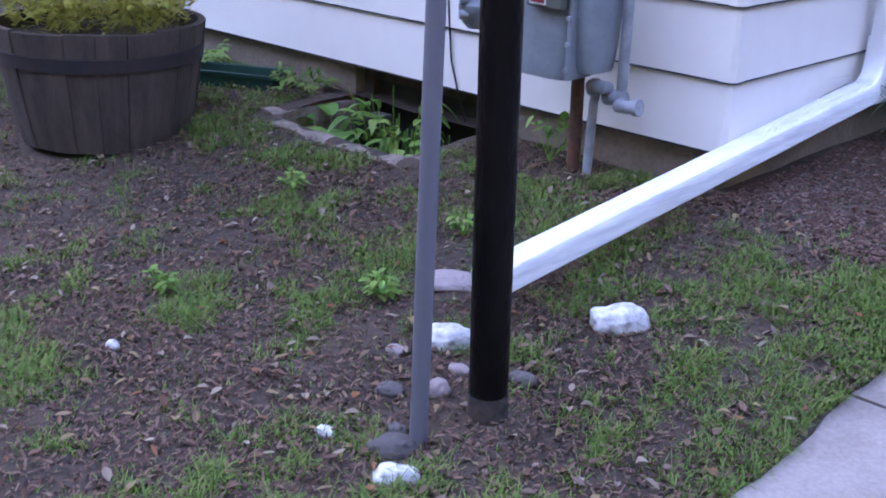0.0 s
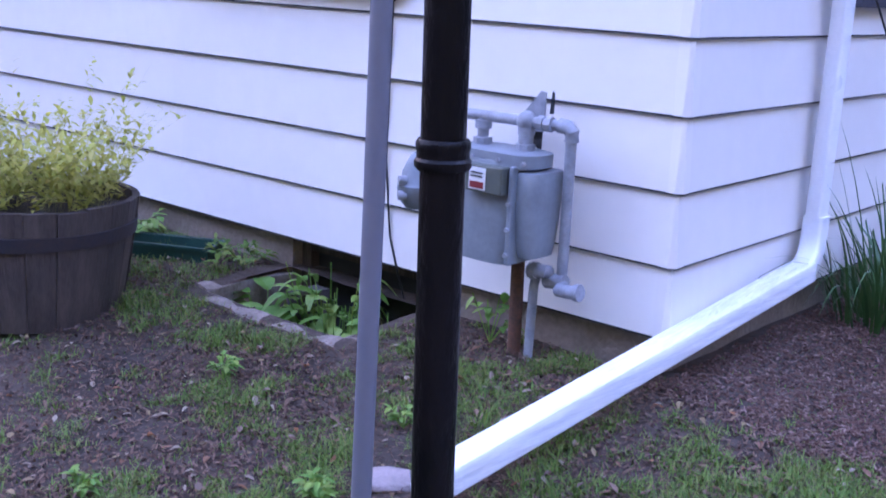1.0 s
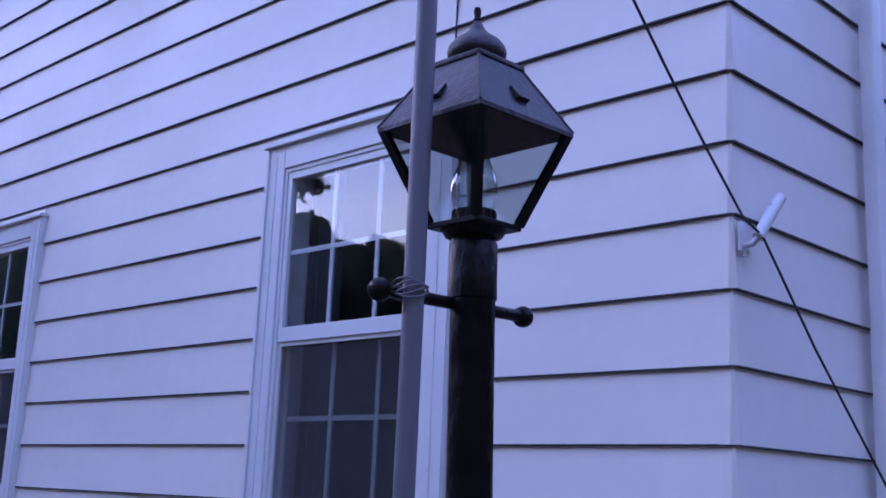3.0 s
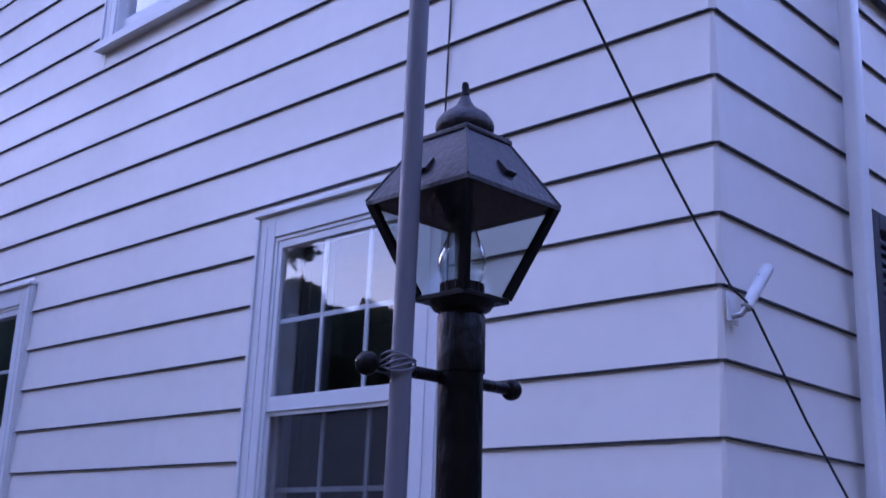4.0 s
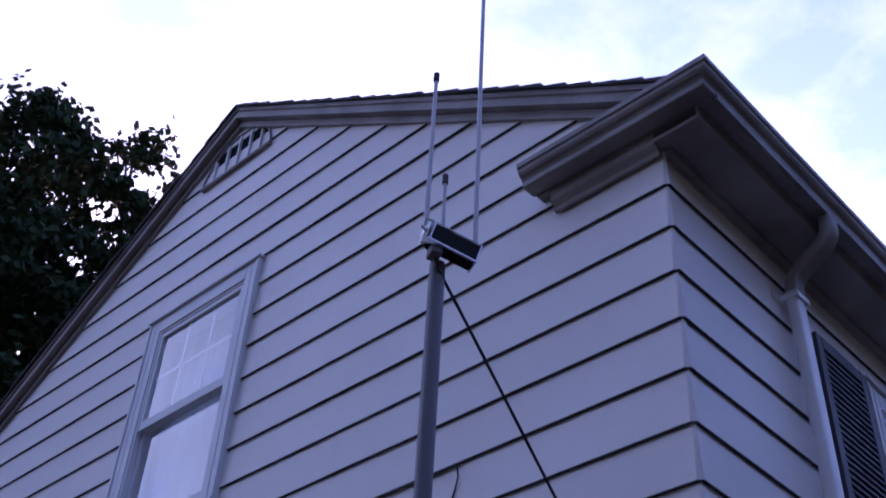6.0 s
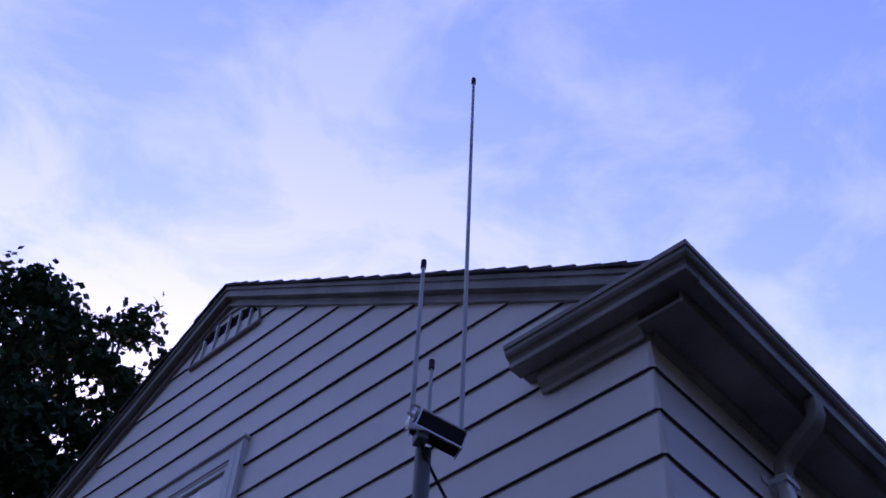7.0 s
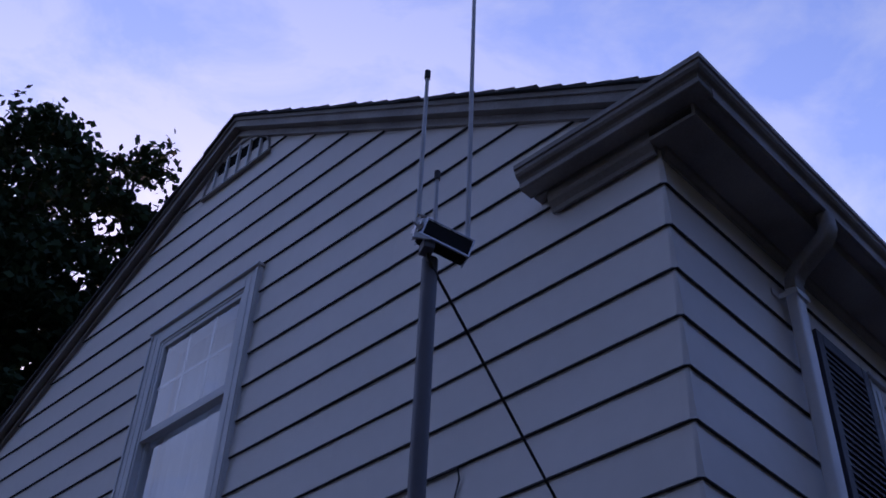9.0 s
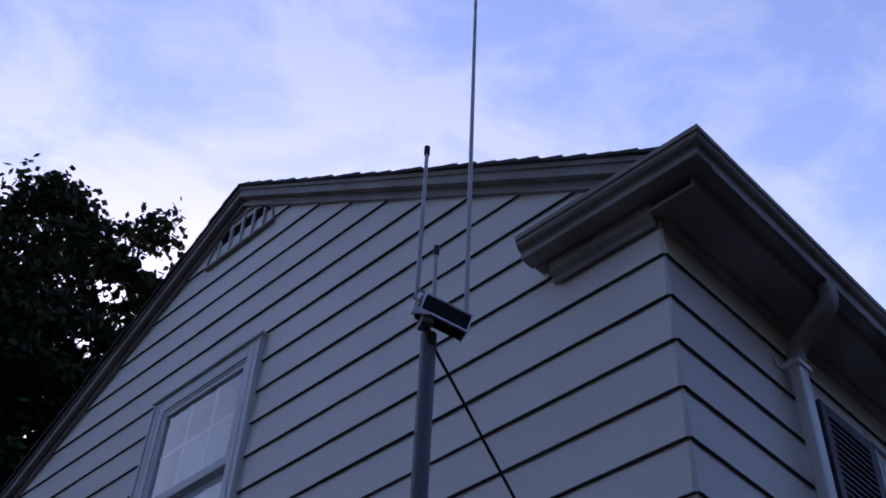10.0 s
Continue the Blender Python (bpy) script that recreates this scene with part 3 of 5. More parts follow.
for nm, o, scr, cur, lg in (("window_1", GABLE_WINDOWS[0], True, "drape", True), ("window_2", GABLE_WINDOWS[1], True, "drape", True), ("window_3", GABLE_WINDOWS[2], False, "sheer", False)):
    wdw, cl = window(nm, "white sash window with divided panes in the gable wall", *o, scr, cur, lg)
    wdw.matrix_world = pose(o[0], -0.0005, o[2])
    if cl:
        cl.matrix_world = pose(o[0], 0, o[2])
for nm, o in (("window_4", LONG_WINDOWS[0]), ("window_5", LONG_WINDOWS[1])):
    wdw, cl = window(nm, "white sash window beside a dark shutter", *o, False, "sheer", True)
    wdw.matrix_world = pose(0.0005, o[0], o[2], 0, 0, 90)
    cl.matrix_world = pose(0, o[0], o[2], 0, 0, 90)


# ---- gable vent ----
vent = thing("gable_vent", "white arched louvre vent with dark gaps under the ridge", "vent", at=(-3.02, -0.015, 6.06), kind="structure")
VW, VH = 0.34, 0.30


def arch(k, r=1.0, n=14):
    return [(math.cos(math.pi * i / n) * VW * r, math.sin(math.pi * i / n) * VH * r) for i in range(n + 1)]


bm = bmesh.new()
outer, inner = arch(0), arch(0, 0.975)
for i in range(14):
    extrude(bm, [outer[i], outer[i + 1], inner[i + 1], inner[i]], -0.010, 0.012, "y")
box(bm, -VW, VW, -0.018, 0.012, -0.014, -0.002)
part("vent_frame", bm, M_EAVE, vent)
# near-black sheet stands in for the deep shade between the slats
bm = bmesh.new()
extrude(bm, arch(0, 0.97), 0.006, 0.010, "y")
part("backing", bm, M_GAP, vent)
for k in range(-2, 3):
    bm = bmesh.new()
    xx = k * 0.115
    zz = VH * 0.9 * math.sqrt(max(0.0, 1 - (xx / (VW * 0.9)) ** 2))
    box(bm, xx - 0.006, xx + 0.006, -0.014, 0.0045, 0.0, zz)
    part("slat", bm, M_TRIM, vent)


# ---- shutters ----
def shutter(y0, y1, z0, z1):
    s = thing("shutter", "black louvred wooden shutter beside the window", "shutter", "shutters", at=(0.0155, y0, z0))
    W, H = y1 - y0, z1 - z0
    for nm, q in (("stile", (0, 0.05, 0, H)), ("stile", (W - 0.05, W, 0, H)), ("rail", (0.051, W - 0.051, 0, 0.06)), ("rail", (0.051, W - 0.051, H - 0.06, H)),
                  *((("rail", (0.051, W - 0.051, H / 2 - 0.03, H / 2 + 0.03)),) if H > 1 else ())):
        bm = bmesh.new()
        box(bm, 0, 0.03, *q, 0.003)
        part(nm, bm, M_SHUTTER, s)
    z = 0.075
    while z < H - 0.085:
        if not (H > 1 and abs(z + 0.012 - H / 2) < 0.045):
            bm = bmesh.new()
            extrude(bm, [(0.004, z + 0.026), (0.022, z), (0.0275, z), (0.0275, z + 0.011), (0.007, z + 0.033)], 0.051, W - 0.051, "y")
            part("slat", bm, M_SHUTTER, s)
        z += 0.032
    bm = bmesh.new()
    box(bm, 0.0, 0.003, 0.051, W - 0.051, 0.061, H - 0.061)
    part("back", bm, M_SHUTTER, s)


shutter(0.960, 1.385, 3.12, 3.925)
shutter(0.925, 1.375, 0.905, 2.275)

# ---- lamp post ----
PX, PY = 0.231, -1.210
base_z = ground_z(PX, PY)
lamp_post = thing("lamp_post", "black iron post lantern with glass panes and ladder rest", "lamp post", at=(PX, PY, base_z))
hb = -base_z
bm = bmesh.new()
lathe(bm, [(0.0, -0.2), (0.0385, -0.2), (0.0385, 0.62 + hb), (0.0385, 1.513 + hb), (0.0, 1.513 + hb)], 32)
part("post", bm, M_BLACK, lamp_post, "black painted pipe with scuffs and rust", True)
bm = bmesh.new()
z = 0.625 + hb
lathe(bm, [(0.038, z), (0.044, z), (0.0485, z + 0.006), (0.0485, z + 0.016), (0.0445, z + 0.021), (0.0445, z + 0.031), (0.0465, z + 0.036), (0.0465, z + 0.046), (0.0425, z + 0.052), (0.038, z + 0.052)], 32)
part("collar", bm, M_BLACK, lamp_post, "", True)
bm = bmesh.new()
lathe(bm, [(0.0385, -0.02), (0.0425, -0.02), (0.0412, 0.01), (0.0400, 0.03), (0.0388, 0.05), (0.0385, 0.052)], 24)
part("foot", bm, M_FOOT, lamp_post, "dull flaking foot of the post", True)
bm = bmesh.new()
z = 1.395 + hb
lathe(bm, [(0.0385, z), (0.0415, z), (0.0415, z + 0.095), (0.0385, z + 0.1)], 32)
part("sleeve", bm, M_BLACK, lamp_post, "", True)
bm = bmesh.new()
zb = 1.386 + hb
sweep(bm, [(-0.018, -0.190, zb), (-0.018, -0.10, zb), (-0.018, 0.0, zb), (-0.018, 0.148, zb)], 0.0105, 14)
lr = part("ladder_rest", bm, M_BLACK, lamp_post, "dark rust-stained crossbar through the post", True)
for yy in (-0.198, 0.154):
    bm = bmesh.new()
    bmesh.ops.create_uvsphere(bm, u_segments=18, v_segments=12, radius=0.0195, matrix=Matrix.Translation((-0.018, yy, zb)))
    part("ball_end", bm, M_BLACK, lr, "", True)
# lantern head: square, tapering down to the post
LZ0, LZ1, LT0, LT1 = 1.525 + hb, 1.692 + hb, 0.0545, 0.115
bm = bmesh.new()
box(bm, -0.0585, 0.0585, -0.0585, 0.0585, LZ0 - 0.010, LZ0, 0.002)
lathe(bm, [(0.058, LZ0 - 0.010), (0.050, LZ0 - 0.022), (0.0405, LZ0 - 0.026)], 24)
part("lantern_base", bm, M_LBLACK, lamp_post)
for sx in (-1, 1):
    for sy in (-1, 1):
        bm = bmesh.new()
        sweep(bm, [(sx * LT0, sy * LT0, LZ0), (sx * LT1, sy * LT1, LZ1)], 0.0098, 4)
        part("corner_bar", bm, M_LBLACK, lamp_post)
for k in range(4):
    a = k * math.pi / 2
    c, s = math.cos(a), math.sin(a)
    bm = bmesh.new()
    vs = []
    for u, z, t in ((-1, LZ0, LT0), (1, LZ0, LT0), (1, LZ1, LT1), (-1, LZ1, LT1)):
        x, y = t - 0.002, u * (t - 0.004)
        vs.append(bm.verts.new((x * c - y * s, x * s + y * c, z)))
    bm.faces.new(vs)
    pn = part("pane", bm, M_LGLASS, lamp_post, "dusty lantern glass")
    pn.visible_shadow = False
# hipped roof of the lantern
R0, R1, RZ = 0.1215, 0.057, 1.808 + hb
bm = bmesh.new()
low = [bm.verts.new((sx * R0, sy * R0, LZ1 + 0.002)) for sx, sy in ((-1, -1), (1, -1), (1, 1), (-1, 1))]
rim = [bm.verts.new((sx * R0, sy * R0, LZ1 - 0.006)) for sx, sy in ((-1, -1), (1, -1), (1, 1), (-1, 1))]
top = [bm.verts.new((sx * R1, sy * R1, RZ)) for sx, sy in ((-1, -1), (1, -1), (1, 1), (-1, 1))]
for i in range(4):
    bm.faces.new((low[i], low[(i + 1) % 4], top[(i + 1) % 4], top[i]))
    bm.faces.new((rim[i], rim[(i + 1) % 4], low[(i + 1) % 4], low[i]))
bm.faces.new(top)
inner_top = [bm.verts.new((v.co.x * 0.94, v.co.y * 0.94, v.co.z - 0.004)) for v in top]
for i in range(4):
    bm.faces.new((rim[i], inner_top[i], inner_top[(i + 1) % 4], rim[(i + 1) % 4]))
bm.faces.new(inner_top[::-1])
bmesh.ops.recalc_face_normals(bm, faces=bm.faces[:])
lroof = part("lantern_roof", bm, M_LANTERN, lamp_post, "dull tarnished copper roof with hip seams")
slant = math.atan2(RZ - LZ1, R0 - R1)
for k in range(4):
    a = k * math.pi / 2
    bm = bmesh.new()
    # small vent hood on each slope
    extrude(bm, [(0.0, 0.0), (0.030, 0.0), (0.030, 0.010), (0.0, 0.004)], -0.014, 0.014, "y")
    hood = part("vent_hood", bm, M_LANTERN, lroof)
    px = R0 - (R0 - R1) * 0.50
    hood.matrix_local = pose(0, 0, 0, 0, 0, math.degrees(a)) @ pose(px, 0, LZ1 + (RZ - LZ1) * 0.50 + 0.001, 0, math.degrees(slant), 0)
for sx, sy in ((-1, -1), (1, -1), (1, 1), (-1, 1)):
    bm = bmesh.new()
    sweep(bm, [(sx * R0, sy * R0, LZ1 + 0.002), (sx * R1, sy * R1, RZ)], 0.0028, 6)
    part("hip_seam", bm, M_LANTERN, lroof)
bm = bmesh.new()
box(bm, -R1 - 0.004, R1 + 0.004, -R1 - 0.004, R1 + 0.004, RZ - 0.002, RZ + 0.008, 0.002)
lathe(bm, [(0.036, RZ + 0.006), (0.038, RZ + 0.010), (0.046, RZ + 0.014), (0.052, RZ + 0.022), (0.0535, RZ + 0.030), (0.051, RZ + 0.040), (0.042, RZ + 0.052), (0.028, RZ + 0.062), (0.017, RZ + 0.071), (0.011, RZ + 0.082), (0.008, RZ + 0.090), (0.0, RZ + 0.091)], 28)
part("cap", bm, M_LANTERN, lamp_post, "domed tarnished cap", True)
bm = bmesh.new()
lathe(bm, [(0.0065, RZ + 0.089), (0.008, RZ + 0.094), (0.0055, RZ + 0.100), (0.0072, RZ + 0.109), (0.0055, RZ + 0.117), (0.0, RZ + 0.120)], 14)
part("finial", bm, M_LBLACK, lamp_post, "", True)
bm = bmesh.new()
lathe(bm, [(0.0, LZ0), (0.036, LZ0), (0.036, LZ0 + 0.006), (0.033, LZ0 + 0.008), (0.033, LZ0 + 0.024), (0.030, LZ0 + 0.026), (0.0, LZ0 + 0.026)], 24)
for k in range(16):
    a = k * math.pi / 8
    box(bm, 0.036 * math.cos(a) - 0.002, 0.036 * math.cos(a) + 0.002, 0.036 * math.sin(a) - 0.002, 0.036 * math.sin(a) + 0.002, LZ0 + 0.006, LZ0 + 0.024)
part("burner", bm, M_LBLACK, lamp_post, "pierced burner gallery under the glass chimney")
bm = bmesh.new()
lathe(bm, [(0.032, LZ0 + 0.022), (0.040, LZ0 + 0.045), (0.043, LZ0 + 0.062), (0.039, LZ0 + 0.085), (0.028, LZ0 + 0.11), (0.021, LZ0 + 0.135), (0.020, LZ0 + 0.165)], 24)
ch = part("glass_chimney", bm, M_BULB, lamp_post, "clear bulbous glass chimney", True)
ch.visible_shadow = False

lean = (Vector((0.2125, -1.233, 1.386)) - Vector((PX, PY, base_z))).normalized()
lamp_post.matrix_world = Matrix.Translation((PX, PY, base_z)) @ Vector((0, 0, 1)).rotation_difference(lean).to_matrix().to_4x4()

# ---- antenna mast ----
MX, MY = 0.203, -1.376
mz = ground_z(MX, MY)
mast = thing("antenna_mast", "grey conduit mast strapped to the lamp post", "mast", at=(MX, MY, mz))
bm = bmesh.new()
sweep(bm, [(0, 0, -0.1), (0.016, -0.006, 0.6 - mz), (0.024, -0.011, 1.38 - mz), (0.032, -0.017, 2.685 - mz)], 0.0172, 24)
part("pole", bm, M_PVC, mast, "straight grey plastic conduit", True)
bm = bmesh.new()
for k in range(5):
    zz = 1.376 + 0.005 * k - mz
    pts = []
    for i in range(21):
        a = 2 * math.pi * i / 20
        pts.append((0.014 + 0.032 * math.cos(a), -0.011 + 0.027 * math.sin(a), zz + 0.006 * math.sin(a * 2 + k)))
    sweep(bm, pts, 0.0017, 6, False)
part("tape", bm, material("clear_tape", (0.13, 0.12, 0.13), (0.06, 0.05, 0.05), rough=0.25, scale=40), mast, "crumpled tape round mast and crossbar", True)

axis = Vector((0.056, 0.116, 0)).normalized()
ang = math.degrees(math.atan2(axis.y, axis.x))
unit = thing("radio_unit", "small dark box with bright metal ends on the mast top", "antenna", at=(0.266, -1.393, 2.706), turn=ang)
bm = bmesh.new()
box(bm, -0.050, 0.056, -0.021, 0.021, 0.006, 0.050, 0.002)
part("shell", bm, M_BOXDARK, unit)
for xx in (-0.0537, 0.0562):
    bm = bmesh.new()
    box(bm, xx, xx + 0.0035, -0.0235, 0.0235, 0.004, 0.053, 0.001)
    part("end_plate", bm, M_ALU, unit, "bright metal end plate")
for k, (yy, zz) in enumerate(((-0.018, 0.03), (0.0, 0.042), (0.018, 0.034), (0.008, 0.056))):
    bm = bmesh.new()
    sweep(bm, [(-0.068, yy * 0.9, zz * 0.85), (-0.0538, yy * 0.9, zz * 0.85)], 0.0065, 10)
    part("connector", bm, M_ALU, unit, "", True)
for yy in (-0.0235, 0.0205):
    for zz in (0.0505,):
        bm = bmesh.new()
        box(bm, -0.0500, 0.0560, yy, yy + 0.003, zz, zz + 0.0016)
        part("edge_rim", bm, M_ALU, unit, "thin bright metal rim")
bm = bmesh.new()
sweep(bm, [(-0.057, -0.026, 0.046), (-0.074, -0.027, 0.044), (-0.076, -0.027, 0.016), (-0.058, -0.026, 0.010)], 0.0032, 8)
part("end_loop", bm, M_WHITEPL, unit, "small white loop of wire", True)
bm = bmesh.new()
extrude(bm, [(-0.056, 0.0), (0.050, 0.0), (0.050, 0.004), (-0.056, 0.004)], -0.018, 0.010, "y")
part("mounting_plate", bm, M_BOXDARK, unit, "dark mounting plate")
bm = bmesh.new()
box(bm, -0.058, 0.060, -0.0250, -0.0200, -0.003, 0.002, 0.001)
part("rail", bm, M_ALU, unit, "pale metal rail under the box")
bm = bmesh.new()
extrude(bm, [(-0.066, -0.022), (-0.030, -0.004), (-0.030, -0.0005), (-0.066, -0.0005)], -0.024, -0.020, "y")
part("saddle", bm, M_WHITEPL, unit, "pale plastic saddle under the box")
bm = bmesh.new()
bmesh.ops.create_icosphere(bm, subdivisions=3, radius=1.0)
for v in bm.verts:
    k = 1 + 0.35 * noise.noise(v.co * 2.3) + 0.25 * noise.noise(v.co * 5.1)
    v.co = Vector((-0.060 + 0.009 * v.co.x * k, 0.027 * v.co.y * k, 0.030 + 0.026 * v.co.z * k))
part("foil_wrap", bm, M_ALU, unit, "crumpled bright foil round the end")
for ob in list(unit.children):      # the box droops away from the mast
    ob.matrix_local = pose(-0.05, 0, 0.0, 0, 15, 0) @ pose(0.05, 0, 0.0)
bm = bmesh.new()
box(bm, -0.044, -0.018, -0.018, 0.018, -0.026, -0.0005, 0.003)
part("clamp", bm, M_PVC, unit)
inv = pose(0.266, -1.393, 2.706, 0, 0, ang).inverted()
for nm, p, z1, r, tip in (("tall_whip", (0.292, -1.340), 4.130, 0.0062, M_DARK), ("short_whip", (0.236, -1.437), 3.234, 0.0066, M_DARK), ("stub_whip", (0.240, -1.390), 2.925, 0.0062, M_MAST_BLACK)):
    a = inv @ Vector((p[0], p[1], 2.735))
    b = inv @ Vector((p[0], p[1], z1))
    bm = bmesh.new()
    sweep(bm, [a, b], [r, r * 0.72], 10)
    wh = part(nm, bm, M_FIBRE, unit, "slim white fibreglass whip", True)
    bm = bmesh.new()
    sweep(bm, [b - Vector((0, 0, 0.004)), b + Vector((0, 0, 0.022))], r * 1.15, 10)
    part("tip", bm, tip, wh, "", True)


def cable(name, label, pts, r, sag=0.0):
    bm = bmesh.new()
    fine = []
    for a, b in zip(pts, pts[1:]):
        a, b = Vector(a), Vector(b)
        for i in range(12):
            t = i / 12
            p = a.lerp(b, t)
            p.z -= sag * 4 * t * (1 - t)
            fine.append(p)
    fine.append(Vector(pts[-1]))
    sweep(bm, fine, r, 8)
    return tagged(link(name, bm, M_CABLE, None, True), label, "cable")


cable("mast_cable", "taut black cable from the mast to the wall bracket", [(0.245, -1.425, 2.715), (0.252, -1.412, 2.66), *[(0.252 - 0.200 * k / 12, -1.412 + 1.382 * k / 12, 2.66 - 0.848 * k / 12 - 0.20 * (k / 12) ** 1.5 * (1 - k / 12)) for k in range(1, 12)], (0.050, -0.030, 1.812), (0.075, 0.03, 1.765), (0.12, 0.22, 1.486), (0.12, 0.72, 1.073), (0.13, 1.45, 0.45), (0.14, 1.9, -0.1)], 0.0036)
cable("wall_wire", "thin black wire stapled down the siding", [(-1.50, -0.017, 3.2445), (-0.995, -0.017, 3.2445), (-0.985, -0.018, 3.19), (-1.03, -0.016, 3.05), (-1.037, -0.016, 2.56), (-1.0, -0.018, 2.40), (-0.985, -0.018, 1.4), (-0.99, -0.018, 0.90), (-1.045, -0.016, 0.85), (-1.05, -0.016, 0.35), (-1.02, -0.016, 0.10), (-0.98, -0.02, 0.0), (-0.97, 0.01, -0.10)], 0.0034)

# ---- bracket on the corner ----
brk = thing("wall_bracket", "white clamp with a short tube on the house corner", "bracket", at=(0.018, 0.022, 1.775))
bm = bmesh.new()
box(bm, 0, 0.006, -0.022, 0.022, -0.045, 0.035, 0.002)
part("plate", bm, M_WHITEPL, brk)
bm = bmesh.new()
sweep(bm, [(0.004, 0.0, -0.03), (0.03, 0.002, -0.028), (0.045, 0.01, -0.005), (0.05, 0.015, 0.015)], 0.0085, 10)
part("arm", bm, M_ALU, brk, "", True)
bm = bmesh.new()
sweep(bm, [(0.045, 0.005, -0.01), (0.052, 0.035, 0.035), (0.064, 0.095, 0.115)], 0.0165, 18)
part("tube", bm, M_WHITEPL, brk, "short white plastic tube", True)
bm = bmesh.new()
sweep(bm, [(0.058, 0.062, 0.082), (0.0595, 0.054, 0.086)], 0.006, 10)
part("hole", bm, M_DARK, brk)
bm = bmesh.new()
lathe(bm, [(0.0, -0.008), (0.010, -0.008), (0.010, 0.008), (0.0, 0.008)], 6, (0.012, 0.0, -0.05))
part("bolt", bm, M_ALU, brk)

# ---- downspout ----
spout = thing("downspout", "white metal downspout with elbows and a ground extension", "downspout", at=(0, 0, 0))
SY = 0.79


def spout_pipe(name, pts, w=0.026, d=0.036, across=(0, 1, 0), label="", mat=None):
    bm = bmesh.new()
    sweep(bm, pts, 1.0, 20, True, (w, d), 0, across)
    return part(name, bm, mat or M_SPOUT, spout, label, True)


# white elbow in the eave grey: its shade is put into the colour
spout_pipe("upper_elbow", [(0.258, SY, 4.284), (0.258, SY, 4.235), (0.251, SY, 4.205), (0.232, SY, 4.178), (0.205, SY, 4.158), (0.115, SY, 4.098), (0.088, SY, 4.075), (0.07, SY, 4.045), (0.064, SY, 4.0)], 0.028, 0.038, label="white offset elbow under the gutter, eave shade put into its colour", mat=M_EAVE)
spout_pipe("downpipe", [(0.062, SY, 4.01), (0.062, SY, 0.24)])
spout_pipe("lower_elbow", [(0.063, SY, 0.26), (0.063, SY, 0.20), (0.066, SY - 0.012, 0.16), (0.072, SY - 0.04, 0.127), (0.078, SY - 0.08, 0.108), (0.082, SY - 0.12, 0.098)], 0.036, 0.034, (1, 0, 0))
ext_end = Vector((0.008, -0.985, -0.108))
ext0 = Vector((0.083, SY - 0.09, 0.102))
bm = bmesh.new()
# extension with fluted sides
d = (ext_end - ext0).normalized()
side = d.cross(Vector((0, 0, 1))).normalized()
upv = side.cross(d).normalized()
sec = [(-0.042, -0.026), (-0.042, -0.008), (-0.0414, -0.003), (-0.042, 0.002), (-0.042, 0.022), (-0.038, 0.029), (-0.030, 0.032), (-0.012, 0.032), (-0.008, 0.0308), (0.008, 0.0308), (0.012, 0.032), (0.030, 0.032), (0.038, 0.029), (0.042, 0.022), (0.042, 0.002), (0.0414, -0.003), (0.042, -0.008), (0.042, -0.026), (0.036, -0.032), (-0.036, -0.032)]
ra = [bm.verts.new(ext0 + side * u * 0.90 + upv * v * 1.04) for u, v in sec]
rb = [bm.verts.new(ext_end + side * u * 0.90 + upv * v * 1.04) for u, v in sec]
ri = [bm.verts.new(ext_end - d * 0.08 + side * u * 0.97 + upv * v * 0.97) for u, v in sec]
for i in range(len(sec)):
    j = (i + 1) % len(sec)
    bm.faces.new((ra[i], ra[j], rb[j], rb[i]))
    bm.faces.new((rb[i], rb[j], ri[j], ri[i]))
bm.faces.new(ri)
bm.faces.new(ra)
bmesh.ops.recalc_face_normals(bm, faces=bm.faces[:])
part("extension", bm, M_REFLECT_STREAK, spout, "long fluted extension lying down to the lawn", True)
for zz in (0.975, 3.97):
    bm = bmesh.new()
    box(bm, 0.0935, 0.0965, SY - 0.045, SY + 0.045, zz - 0.013, zz + 0.013)
    box(bm, 0.016, 0.0965, SY - 0.048, SY - 0.0452, zz - 0.013, zz + 0.013)
    box(bm, 0.016, 0.0965, SY + 0.0452, SY + 0.048, zz - 0.013, zz + 0.013)
    box(bm, 0.0155, 0.0185, SY - 0.10, SY - 0.0485, zz - 0.013, zz + 0.018)
    part("strap", bm, M_SPOUT, spout)
bm = bmesh.new()
sweep(bm, [(0.095, SY - 0.04, 0.153), (0.101, SY - 0.042, 0.155)], 0.005, 8)
part("screw", bm, M_DARK, spout)

# ---- shingles along the visible roof edge ----
rs = random.Random(5)
for side in (1, -1):
    nsh = 26
    for k in range(nsh):
        x_a = RIDGE_X + side * (3.30 * k / nsh)
        x_b = RIDGE_X + side * (3.30 * (k + 1) / nsh + 0.02)
        lift = 0.009 + rs.uniform(0, 0.003)
        out = [(x_a, roof_z(x_a) - 0.022), (x_b, roof_z(x_b) - 0.020), (x_b, roof_z(x_b) - 0.004 + lift), (x_a, roof_z(x_a) - 0.012 + lift * 0.3)]
        bm = bmesh.new()
        extrude(bm, out, -0.095 - rs.uniform(0, 0.012), HOUSE_L + 0.08, "y")
        part("shingle", bm, M_SHINGLE, bpy.data.objects["roof_near" if side > 0 else "roof_far"])

